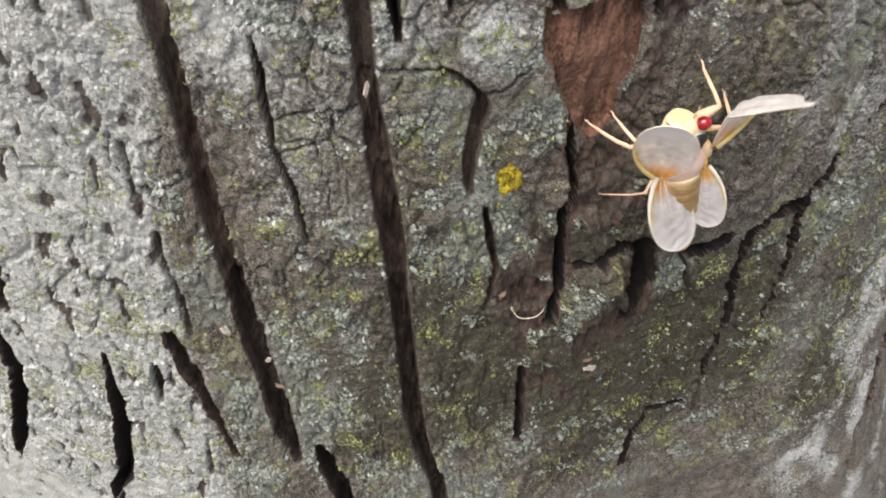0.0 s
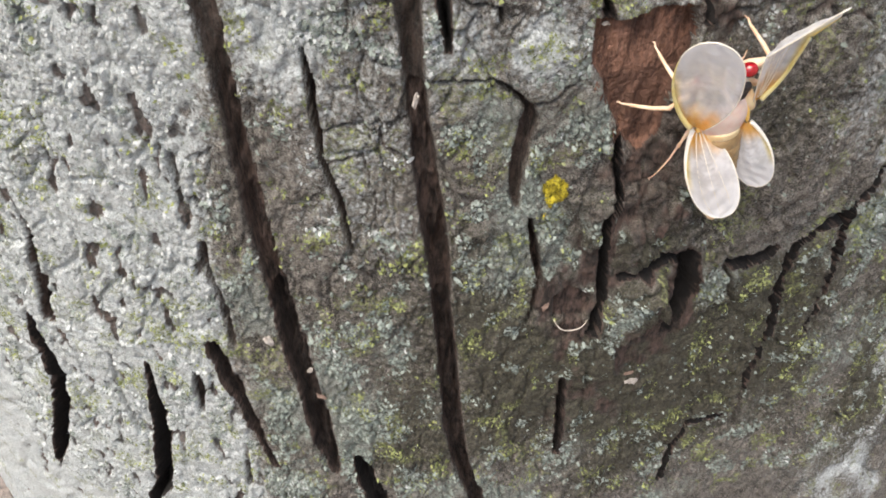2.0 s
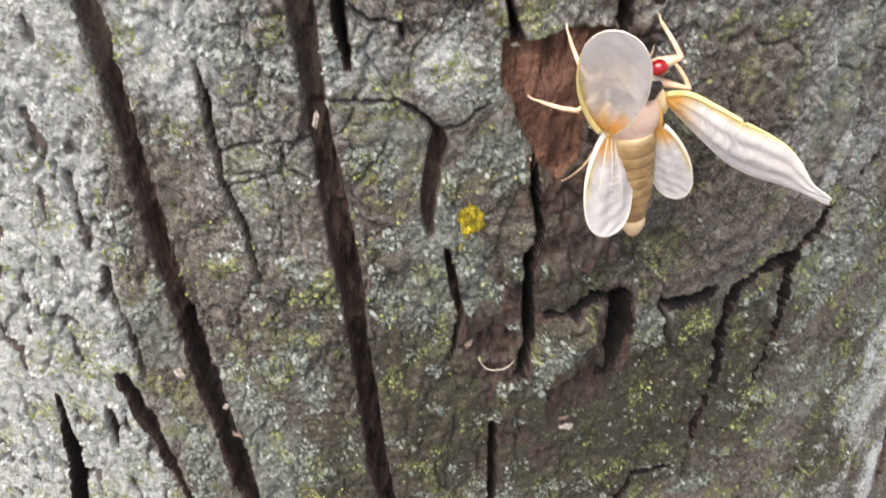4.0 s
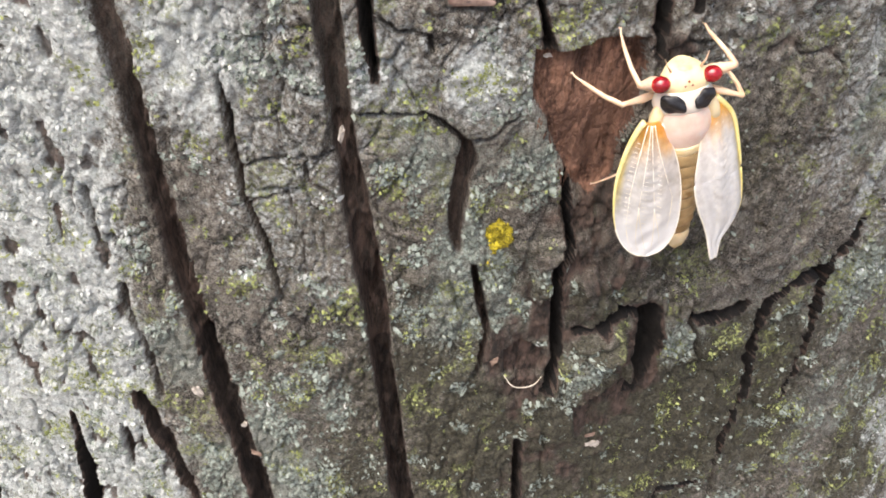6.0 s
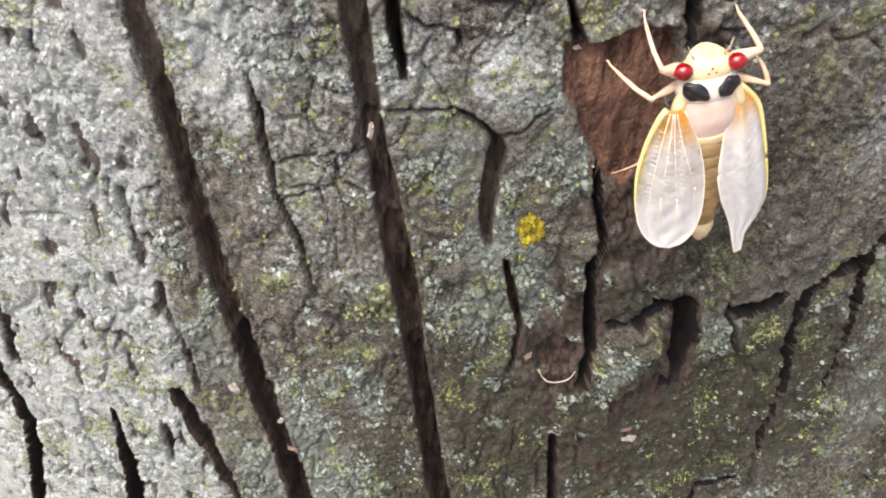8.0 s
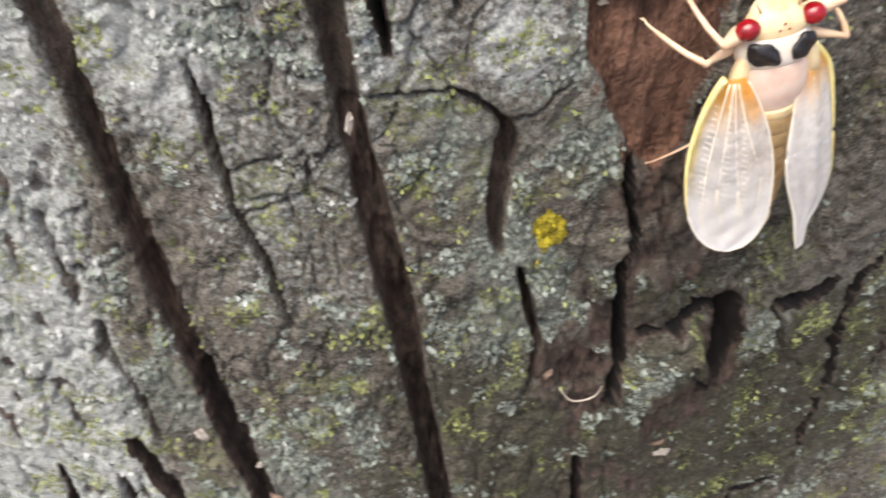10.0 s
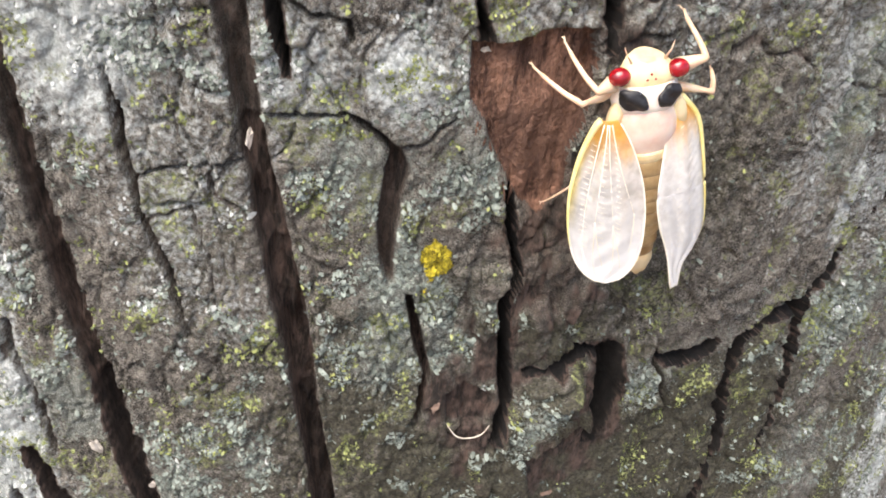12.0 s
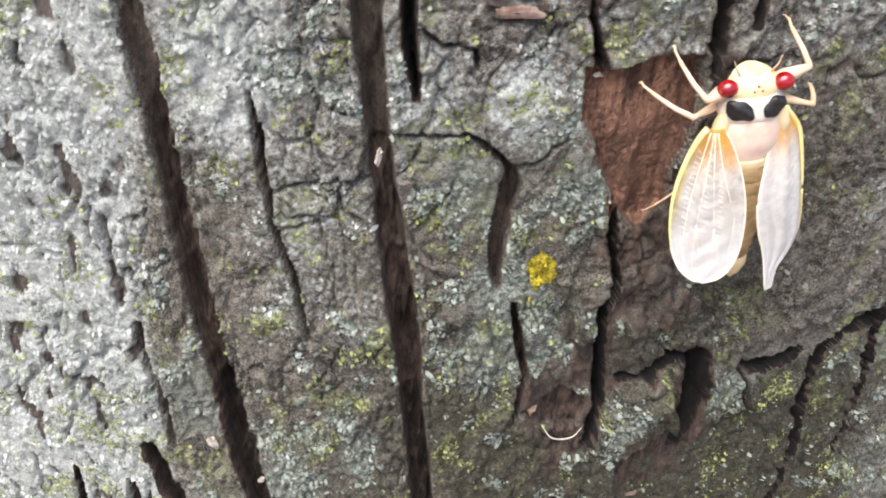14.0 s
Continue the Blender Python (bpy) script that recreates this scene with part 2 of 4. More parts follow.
fissure(1.8, (-38.4, 10.2, 0.7), (-36.4, 7.8, 0.6))
fissure(2.4, (-38.5, 1.8, 1.0), (-38.7, -1.8, 1.2), (-37.2, -10.3, 1.3), (-36.8, -21.3, 1.2))
fissure(2.0, (-62.0, -30.4, 0.8), (-62.6, -42.1, 0.9), (-61.2, -54.2, 1.1))
fissure(2.0, (-57.2, 38.8, 0.8), (-55.4, 33.2, 0.8))
fissure(3.0, (-20.2, 37.5, 0.4), (-19.6, 32.5, 1.0), (-19.2, 27.1, 1.0), (-18.6, 20.3, 0.8), (-16.5, 13.1, 0.9), (-14.9, 3.1, 0.5))
fissure(1.5, (-18.6, 25.0, 0.5), (-15.5, 26.3, 0.5), (-12.5, 26.8, 0.4), (-6.8, 27.4, 0.5))
fissure(1.6, (-5.4, 33.6, 0.4), (-1.9, 32.9, 0.5), (4.2, 33.2, 0.5))
fissure(2.2, (-39.0, -57.6, 1.0), (-39.4, -66.0, 1.2))
fissure(4.5, (-3.2, 60, 0.8), (-2.9, 47.7, 1.0), (-2.7, 43.9, 1.3), (-1.9, 37.8, 0.5))
fissure(1.4, (-2.1, 45.8, 0.5), (0.6, 43.9, 0.6), (4.3, 43.3, 0.4), (4.6, 41.3, 0.4))
fissure(3.0, (4.1, 33.3, 0.5), (7.4, 31.0, 0.8), (9.2, 29.0, 1.0))
fissure(2.4, (9.4, 28.2, 1.2), (9.4, 26.5, 2.0), (8.8, 20.1, 2.1), (8.7, 14.6, 1.4), (9.1, 11.6, 0.7))
fissure(1.4, (9.5, 28.9, 0.6), (12.9, 30.0, 0.5), (14.0, 31.7, 0.8), (15.8, 32.7, 0.4))
fissure(3.5, (11.5, 9.0, 0.7), (13.1, 1.0, 1.0), (14.2, -3.6, 0.9), (13.1, -13.2, 0.5))
fissure(5.5, (22.4, 23.6, 0.9), (24.6, 11.3, 1.3), (23.4, 8.5, 1.7), (24.1, -0.2, 1.8), (25.5, -9.9, 1.4), (24.8, -17.4, 1.4))
fissure(4.0, (16.0, 55, 0.5), (16.7, 46.8, 0.6), (18.3, 41.3, 0.9))
fissure(5.5, (29.5, 70, 1.2), (30.1, 54.5, 1.6), (31.4, 44.8, 1.5), (31.8, 40, 1.0))
fissure(4.5, (36.5, 65, 0.6), (35.6, 52.9, 0.8), (35.1, 45.8, 0.7))
fissure(6.5, (88, 12, 1.1), (81.5, 4.4, 1.8), (77.2, -0.3, 3.1), (72.8, -3.5, 3), (66.1, -4.7, 2.7), (61.7, -6.9, 2.6), (61.8, -14.5, 2))
fissure(5.5, (61.8, -14.5, 2), (64.5, -29.4, 1.5), (63.3, -42.9, 1.5), (64.1, -53.3, 1.1))
fissure(6.5, (73.5, -3.8, 2.2), (75.2, -14.4, 2.7), (76.6, -27.2, 1.9), (75.1, -36.9, 1.1))
fissure(6.0, (47.9, -7.0, 1.5), (52.2, -7.6, 3), (56.2, -7.0, 2.6), (57.5, -6.2, 1.1))
fissure(2.1, (47.1, -5.5, 0.9), (48.8, -10, 0.7), (50.7, -16.1, 0.6))
fissure(4.2, (39.8, -3.8, 3.4), (40.6, -12.0, 4.6), (39.2, -20.0, 1.8))
fissure(4.5, (28.0, -5.2, 0.8), (31.5, -4.9, 1.2), (35.2, -2.7, 1.4), (37.6, -3.2, 1.4), (40, -4, 1.6))
fissure(4.0, (21.2, -29.9, 0.9), (22.0, -40.1, 1.2), (22.9, -53.3, 1.0))
fissure(4.5, (50.9, -75.0, 1.3), (50.6, -61.8, 1.2), (52.9, -54.8, 1.2), (60.4, -55.2, 1.1))
fissure(2.2, (63.3, -46.2, 1.1), (66.3, -62.7, 1.1))
fissure(3.3, (97, 35, 1.5), (93.7, 21.2, 1.9), (93.1, 8.1, 2.2))
fissure(3.3, (122.1, -12.8, 3.5), (117.1, -20.6, 3.0))
fissure(4.2, (152.3, -91.6, 5), (141.2, -90.4, 5), (135.1, -101.7, 4.0))
fissure(3.0, (125.9, -101.9, 2.3), (127.5, -122.5, 2.9))
fissure(4.2, (155, -60, 4), (152, -78, 6), (160, -100, 8))

PATCH = [(16.8, 40.6), (22.0, 41.2), (25.8, 42.6), (29.4, 42.6), (31.0, 38.0), (30.6, 33.0), (29.4, 27.5), (29.8, 22), (27.0, 19.5), (24.0, 21.5), (21.6, 26.5), (19.4, 30.6), (17.2, 34.5)]
HOLE = [(17.6, -8.6), (20, -7.0), (23.8, -9.0), (22.8, -14.2), (17.6, -13.2)]
CHIP = [(28.9, -8.5), (35.2, -6.6), (34.2, -10.6), (34.6, -16.4), (29.5, -20.5), (25.6, -19.1), (25.9, -14.0)]
# loose plates of bark: outline, lift, slope across, slope up, how brown
SHARDS = [
    (CHIP, 2.0, 0.10, 0.05, 0.0),
    ([(27.0, -6.6), (35.5, -4.9), (36.4, -7.0), (29.6, -8.9)], 2.6, 0.05, 0.35, 0.0),
    ([(26.3, 6.2), (29.2, 7.2), (30.5, 0.4), (28.2, -3.2)], 1.3, -0.15, 0.05, 0.5),
    ([(16.4, 12.9), (23.7, 13.1), (25.4, 10.3), (24.0, 6.9), (20.4, 6.4)], 1.1, 0.08, 0.10, 0.0),
    ([(21.0, -19.4), (29.6, -21.1), (30.9, -31.5), (21.8, -29.4)], 0.9, 0.05, 0.06, 0.1),
    ([(53.5, -0.6), (70.6, -1.5), (73, 6), (64.9, 24.9), (50.8, 36.6), (50.9, 23.3), (48, 8)], 0.8, 0.01, 0.0, 0.0),
    ([(5.6, 36.9), (10, 40), (16.0, 38), (15.6, 31.5), (12, 28.8), (8.6, 29.3)], 0.4, 0.02, 0.0, 0.0),
    ([(40.5, 0.5), (46, 1.5), (46.5, -5.0), (42.5, -9.0)], 0.9, 0.05, -0.05, 0.0),
    ([(42.5, -8.0), (50, -8.5), (52, -17), (44, -19)], 0.8, 0.03, 0.04, 0.0),
]
for _ in range(26):
    a, b, turn = rng.uniform(21, 44), rng.uniform(-38, 16), rng.uniform(0, 6)
    w, tall = rng.uniform(1.0, 2.6), rng.uniform(1.5, 4.0)
    corner = [turn + k * 1.26 + rng.uniform(-0.4, 0.4) for k in range(5)]
    SHARDS.append(([(a + w * math.cos(q), b + tall * math.sin(q)) for q in corner], rng.uniform(0.3, 0.9), rng.uniform(-0.3, 0.3), rng.uniform(-0.15, 0.25), rng.choice([0.0, 0.35, 0.6])))


def inside(poly, s, z, soft):
    """1 inside a convex-ish outline, falling to 0 over soft millimetres, from the signed distance to its edges."""
    best = np.full(s.shape, 1e9)
    odd = np.zeros(s.shape, bool)
    for (a, b), (c, d) in zip(poly, poly[1:] + poly[:1]):
        t = np.clip(((s - a) * (c - a) + (z - b) * (d - b)) / ((c - a) ** 2 + (d - b) ** 2), 0, 1)
        best = np.minimum(best, np.hypot(s - a - t * (c - a), z - b - t * (d - b)))
        odd ^= ((b > z) != (d > z)) & (s < (c - a) * (z - b) / (d - b + 1e-9) + a)
    return step(-soft, soft, np.where(odd, best, -best))


def patches(s, z, *spots):
    """Soft spots of a cover: (s, z, radius across, radius up, weight)."""
    out = 0.0
    for a, b, ra, rb, w in spots:
        out = np.maximum(out, w * np.exp(-(((s - a) / ra) ** 2) - ((z - b) / rb) ** 2))
    return out


def relief(s, z):
    """Height of the bark over the trunk, in millimetres, and its covers, on grids of s and z."""
    wob = s + 0.9 * fbm(s, z, 5, 3, 1.6, 1), z + 0.9 * fbm(s, z, 5, 3, 1.0, 2)
    h = 1.0 * fbm(s, z, 26, 3, 2.2, 5)
    calm = 1 - 0.65 * patches(s, z, (58, 18, 14, 22, 1.0), (10, 35, 6, 6, 1.0))
    rough = calm * fbm(wob[0], wob[1], 5.5, 6, 1.5, 9, 0.6)
    h += 0.62 * rough * (1 - 0.6 * step(-28, -44, s))
    ridge = 1 - np.abs(fbm(s, z, 7, 4, 3.0, 12)) * 4
    h -= 0.55 * step(0.80, 0.99, ridge) * (1 - 0.6 * step(-28, -44, s))
    gap, tone = plates(s + 1.6 * fbm(s, z, 4, 3, 1, 63), z + 1.6 * fbm(s, z, 4, 3, 1, 64), 6.5, 1.8, 1)
    broken = calm * step(-0.02, 0.16, fbm(s, z, 16, 3, 1, 65))
    flank = 1 + 1.6 * step(80, 115, s)
    h += flank * ((tone - 0.5) * 0.7 * broken - 0.8 * broken * (1 - step(0.1, 0.7, gap)))
    gap, tone = plates(s + 0.8 * fbm(s, z, 2, 3, 1, 66), z + 0.8 * fbm(s, z, 2, 3, 1, 67), 2.4, 1.5, 2)
    crumb = calm * step(-0.08, 0.12, fbm(s, z, 10, 3, 1, 68))
    h += (tone - 0.5) * 0.62 * crumb - 0.42 * crumb * (1 - step(0.05, 0.4, gap))
    h += (0.6 - 0.25 * step(-28, -44, s)) * fbm(s, z, 1.5, 3, 1.2, 15, 0.7)
    # thin broken cracks between the larger plates
    gap, tone = plates(s + 3.0 * fbm(s, z, 6, 4, 1, 91), z + 3.0 * fbm(s, z, 6, 4, 1, 92), 12, 1.6, 3)
    torn = step(0.0, 0.14, fbm(s, z, 13, 3, 1, 93)) * (1 - step(-26, -40, s))
    line = torn * (1 - step(0.06, 0.26, gap))
    h += (tone - 0.5) * 0.6 * torn - 0.7 * line
    # ripples round an old branch scar
    d = np.hypot((s - 52) / 1.0, (z - 22) / 1.5) + 2.5 * fbm(s, z, 12, 3, 1, 18)
    h += (0.35 * np.sin(d * 1.3) + 0.5 * step(16, 24, d) * (1 - step(24, 27, d))) * step(8, 14, d) * (1 - step(24, 30, d)) * step(44, 52, s)
    torn_away = inside([(3.2, 53.0), (8.7, 53.6), (12.4, 50.7), (11.5, 46.0), (6.0, 45.8), (3.8, 49.4)], *wob, 0.5)
    layers = fbm(s, z, 3.0, 4, 0.22, 57, 0.6)
    h += torn_away * (1.6 * layers - 0.9)
    inner = np.maximum(0.5 * line, torn_away * np.clip(0.42 + 0.7 * layers, 0, 0.7))
    loose, rust = np.zeros(s.shape), np.zeros(s.shape)
    for poly, lift, across, up, red in SHARDS:
        ps, pz = [q[0] for q in poly], [q[1] for q in poly]
        box = (s > min(ps) - 3) & (s < max(ps) + 3) & (z > min(pz) - 3) & (z < max(pz) + 3)
        if box.any():
            sb, zb = wob[0][box], wob[1][box]
            on = inside(poly, sb, zb, 0.3)
            rise = lift + across * (sb - np.mean(ps)) + up * (zb - np.mean(pz))
            h[box] += on * rise * (1 + 0.4 * fbm(sb, zb, 4, 3, 1, 21))
            loose[box] = np.maximum(loose[box], on)
            rust[box] = np.maximum(rust[box], on * red)
    crag = fbm(s, z, 1.3, 4, 5.0, 74, 0.65)
    jag = 0.7 * fbm(s, z, 2.8, 4, 1.8, 24, 0.55)
    for depth, line in FISSURES:
        for (a, b, wa), (c, d, wb) in zip(line, line[1:]):
            m = 0.8 * max(wa, wb) + 2.5
            box = (s > min(a, c) - m) & (s < max(a, c) + m) & (z > min(b, d) - m) & (z < max(b, d) + m)
            if not box.any():
                continue
            ss, zz = s[box], z[box]
            t = np.clip(((ss - a) * (c - a) + (zz - b) * (d - b)) / ((c - a) ** 2 + (d - b) ** 2), 0, 1)
            off = np.hypot(ss - a - t * (c - a), zz - b - t * (d - b)) + jag[box] * min(0.8, 0.25 + 0.3 * max(wa, wb))
            wide = wa + t * (wb - wa)
            half = (0.35 if depth > 5 else 0.46) * wide + 0.12 * np.clip(wide - 0.6, -0.6, 1)
            cut = 1 - step(half * (0.88 if depth > 5 else 0.72), half * 1.06 + 0.12, off)
            floor = 1.3 * depth * (1 + 0.2 * rough[box] + 0.5 * crag[box])
            # shade goes into the colour by depth, spilling over the rims of deep fissures
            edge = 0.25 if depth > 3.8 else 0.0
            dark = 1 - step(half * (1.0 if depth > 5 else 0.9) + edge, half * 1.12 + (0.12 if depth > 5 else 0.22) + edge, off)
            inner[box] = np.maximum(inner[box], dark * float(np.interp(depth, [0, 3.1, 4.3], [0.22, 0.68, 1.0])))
            h[box] = np.where(cut * floor > 0, np.minimum(h[box], h[box] * (1 - cut) - cut * floor), h[box])
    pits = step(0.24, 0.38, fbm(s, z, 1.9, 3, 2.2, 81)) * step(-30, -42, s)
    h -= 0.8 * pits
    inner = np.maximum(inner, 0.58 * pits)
    bare = inside(PATCH, *wob, 0.45)
    hole = inside(HOLE, *wob, 0.4)
    h = h * (1 - 0.75 * bare) - 2.1 * bare - 1.6 * hole
    h += bare * (0.9 * fbm(s, z, 2.4, 5, 4.0, 27, 0.62) - 0.8 * step(0.1, 0.25, fbm(s, z, 6, 3, 2.5, 76)))
    below = inside([(24, 24), (33, 30), (36, 20), (34, 4), (25, 6)], *wob, 1.2)
    h -= 0.9 * below * (1 - bare)
    inner = np.maximum(inner, np.maximum(0.72 * hole, 0.45 * below))
    free = 1 - np.maximum(inner, bare)
    # covers
    big = fbm(s, z, 14, 3, 1, 31)
    # real pale crust, spread wider to paint in the stronger light on flanks and top
    pale = step(-31, -45, s) * (1.3 + 0.4 * big) + step(88, 115, s) * (0.25 + 1.0 * fbm(s, z, 10, 4, 1, 71)) + 0.3 * big + patches(s, z, (-23, 45, 8, 18, 0.95), (-46, 42, 16, 20, 1.0), (-18, 56, 12, 8, 0.8), (-14, 20, 14, 22, 0.52), (-2, 40, 14, 12, 0.55), (20, 44, 80, 14, 0.42), (10, 38, 5, 5.5, 1.0), (58, 44, 10, 7, 0.5), (66, 38, 12, 14, 0.55), (75, 14, 3, 12, 0.7), (80, 30, 12, 14, 0.3), (105, -90, 26, 30, 0.3), (92, 36, 16, 26, 0.5), (8, 49, 8, 3, 0.9), (-8, 10, 7, 6, 0.25), (62, 20, 14, 20, 0.36), (84, 14, 12, 34, 0.5), (46, 46, 10, 8, 0.3))
    lichen = 0.24 + 0.9 * big - patches(s, z, (54, 20, 12, 20, 0.4)) + patches(s, z, (5, 24, 6, 6, 0.55), (9, 12, 5, 10, 0.5), (10, -4, 7, 14, 0.5), (-10, -10, 8, 14, 0.42), (-34, -12, 8, 22, 0.5), (-40, 24, 8, 14, 0.4), (30, -14, 4, 5, 0.6), (45, -12, 5, 6, 0.5), (86, -12, 10, 12, 0.7), (58, 38, 10, 6, 0.6), (24, 50, 8, 5, 0.6), (-8, 44, 3, 10, 0.4), (18, 24, 4, 6, 0.4), (70, 36, 6, 16, 0.5), (-20, -40, 12, 20, 0.4), (42, 36, 5, 5, 0.3))
    yellow = 0.07 + 0.95 * fbm(s, z, 4, 3, 1, 34) + patches(s, z, (2, 33, 4, 4, 0.42), (5, 22, 4, 3, 0.35), (22, 49, 3, 2, 0.7), (68, 36, 4, 4, 0.5), (46, -10, 8, 6, 0.42), (84, -6, 6, 10, 0.42), (-16, 24, 3, 4, 0.4), (-5, 1, 3, 4, 0.5), (-12, -8, 4, 3, 0.4), (38, 6, 8, 4, 0.4), (15, 28, 3, 1.2, 0.5), (-56, -20, 20, 30, 0.15), (55, -40, 25, 20, 0.2), (30, 16, 4, 4, 0.3), (-2, 40, 3, 8, 0.3))
    # moss low down, plus painted shade where the trunk's middle gets less light
    moss = 0.15 + 0.5 * fbm(s, z, 18, 3, 1, 37) + patches(s, z, (46, -32, 30, 28, 1.2), (22, -34, 20, 26, 0.95), (30, 0, 16, 16, 0.75), (80, -24, 14, 20, 0.5), (75, -44, 26, 26, 0.55), (105, -60, 20, 30, 0.5), (38, 5, 14, 10, 0.6), (46, 20, 5, 14, 0.3), (-8, -34, 16, 24, 0.6), (4, -4, 24, 26, 0.55), (12, 24, 10, 16, 0.35), (-14, 12, 8, 18, 0.45))
    deep = np.clip(moss - 0.45, 0, 0.8)
    lichen = lichen - 0.55 * np.clip(pale, 0, 1)
    lichen, pale, yellow = lichen - 0.28 * deep, pale - 0.5 * deep, yellow - 0.2 * deep
    brown = patches(s, z, (30, -28, 5, 12, 0.7), (39, -12, 5, 10, 1.0), (18, -6, 5, 6, 0.5), (27, 12, 4.5, 12, 0.85), (33.5, 34, 3.0, 9, 0.75), (34, 22, 4, 8, 0.5), (23, 0, 3.5, 10, 0.75), (35, -21, 5, 10, 0.75), (27, -36, 7, 9, 0.55), (20, -18, 3, 5, 0.5), (8, 48.5, 7, 1.5, 0.35))
    inner = np.maximum(inner, np.clip(brown + 0.9 * fbm(s, z, 4, 4, 1, 44) - 0.9 * loose, 0, 0.62) * (brown > 0.05))
    inner = np.maximum(inner, rust * (0.7 + fbm(s, z, 3, 3, 1, 47)))
    free = 1 - np.maximum(inner, bare)
    return h, {"inner": np.maximum(inner, 0.0), "bare": bare, "pale": pale * free, "lichen": lichen * free * (1 - 0.45 * step(-38, -52, s)), "yellow": np.minimum(yellow, 0.46) * free, "moss": moss * free}


def on_trunk(s, z, h):
    """Places in metres for heights h over the trunk."""
    r, a = trunk_radius(s, z) + h, s / R
    return np.stack([r * np.sin(a), R - r * np.cos(a), z + Z0], -1) * MM


def grid_mesh(name, places, keep=None):
    """A mesh over a grid of places (rows, columns, 3); keep picks its faces."""
    rows, cols = places.shape[:2]
    n = np.arange(rows * cols).reshape(rows, cols)
    quads = np.stack([n[:-1, :-1], n[:-1, 1:], n[1:, 1:], n[1:, :-1]], -1).reshape(-1, 4)
    if keep is not None:
        quads = quads[keep.ravel()]
    used = np.zeros(rows * cols, bool)
    used[quads.ravel()] = True
    index = np.cumsum(used) - 1
    verts, quads = places.reshape(-1, 3)[used], index[quads]
    me = bpy.data.meshes.new(name)
    me.vertices.add(len(verts))
    me.vertices.foreach_set("co", verts.ravel())
    me.loops.add(quads.size)
    me.loops.foreach_set("vertex_index", quads.ravel())
    me.polygons.add(len(quads))
    me.polygons.foreach_set("loop_start", np.arange(len(quads)) * 4)
    me.polygons.foreach_set("use_smooth", np.ones(len(quads), bool))
    me.update(calc_edges=True)
    return me, used


def give(me, name, values):
    me.attributes.new(name, "FLOAT", "POINT").data.foreach_set("value", np.ascontiguousarray(values, np.float32))


# ---------------------------------------------------------------- building helpers


def part(name, bm, material, parent, label=""):
    """Links a bmesh as one mesh object under a thing or a part."""
    me = bpy.data.meshes.new(name)
    bm.to_mesh(me)
    bm.free()
    for f in me.polygons:
        f.use_smooth = True
    me.materials.append(material)
    ob = new(name, me)
    ob.parent = parent
    return tagged(ob, label)


def loft(sections, around=28):
    """A closed body along y through ellipses (y, z of centre, half width, half height)."""
    bm = bmesh.new()
    rings = []
    for y, zc, a, b in sections:
        rings.append([bm.verts.new((a * math.cos(k * math.tau / around) * MM, y * MM, (zc + b * math.sin(k * math.tau / around)) * MM)) for k in range(around)])
    for p, q in zip(rings, rings[1:]):
        for k in range(around):
            bm.faces.new((p[k], p[(k + 1) % around], q[(k + 1) % around], q[k]))
    bm.faces.new(rings[0])
    bm.faces.new(rings[-1])
    bmesh.ops.recalc_face_normals(bm, faces=bm.faces)
    return bm


def smooth_sections(keys, count):
    """Many sections through a few, by smooth interpolation."""
    keys = np.array(keys, float)
    t = np.linspace(0, len(keys) - 1, count)
    i = np.clip(t.astype(int), 0, len(keys) - 2)
    p = [keys[np.clip(i + k, 0, len(keys) - 1)] for k in (-1, 0, 1, 2)]
    u = (t - i)[:, None]
    return 0.5 * (2 * p[1] + (p[2] - p[0]) * u + (2 * p[0] - 5 * p[1] + 4 * p[2] - p[3]) * u**2 + (3 * p[1] - p[0] - 3 * p[2] + p[3]) * u**3)


def tube(bm, points, radii, around=8):
    """Adds a tube along points (in mm) with radii."""
    pts = [Vector(p) for p in points]
    rings = []
    for k, p in enumerate(pts):
        d = (pts[min(k + 1, len(pts) - 1)] - pts[max(k - 1, 0)]).normalized()
        a = d.orthogonal().normalized()
        if rings:
            a = (last - d * last.dot(d)).normalized()
        last, b = a, d.cross(a)
        rings.append([bm.verts.new((p + (a * math.cos(q) + b * math.sin(q)) * radii[k]) * MM) for q in (j * math.tau / around for j in range(around))])
    for p, q in zip(rings, rings[1:]):
        for k in range(around):
            bm.faces.new((p[k], p[(k + 1) % around], q[(k + 1) % around], q[k]))
    bm.faces.new(rings[0][::-1])
    bm.faces.new(rings[-1])
    return bm


def ball(place, size, turn=None, detail=3):
    """An ellipsoid as a bmesh, in mm."""
    bm = bmesh.new()
    bmesh.ops.create_icosphere(bm, subdivisions=detail, radius=1.0)
    m = Matrix.Translation(Vector(place) * MM) @ (turn or Matrix()) @ Matrix.Diagonal((*(Vector(size) * MM), 1))
    bmesh.ops.transform(bm, matrix=m, verts=bm.verts)
    return bm


# ---------------------------------------------------------------- the ground
def build_ground():
    n = 160
    t = np.linspace(-1, 1, n)
    a = np.sign(t) * (np.abs(t) ** 5 * 400 + np.abs(t) * 1.2)
    x, y = np.meshgrid(a, a)
    z = 0.03 * fbm(x * 1000, y * 1000, 300, 4, 1, 41) * np.exp(-np.hypot(x, y) / 20) - 0.01
    me, _ = grid_mesh("ground", np.stack([x, y, z], -1))
    me.materials.append(SOIL)
    tagged(new("ground", me), "bare brown soil round the foot of the tree", "ground", kind="structure")


build_ground()


# ---------------------------------------------------------------- the tree
trunk = tagged(new("tree_trunk"), "grey fissured tree trunk with lichen-covered bark", "tree trunk")


FIELD = {}


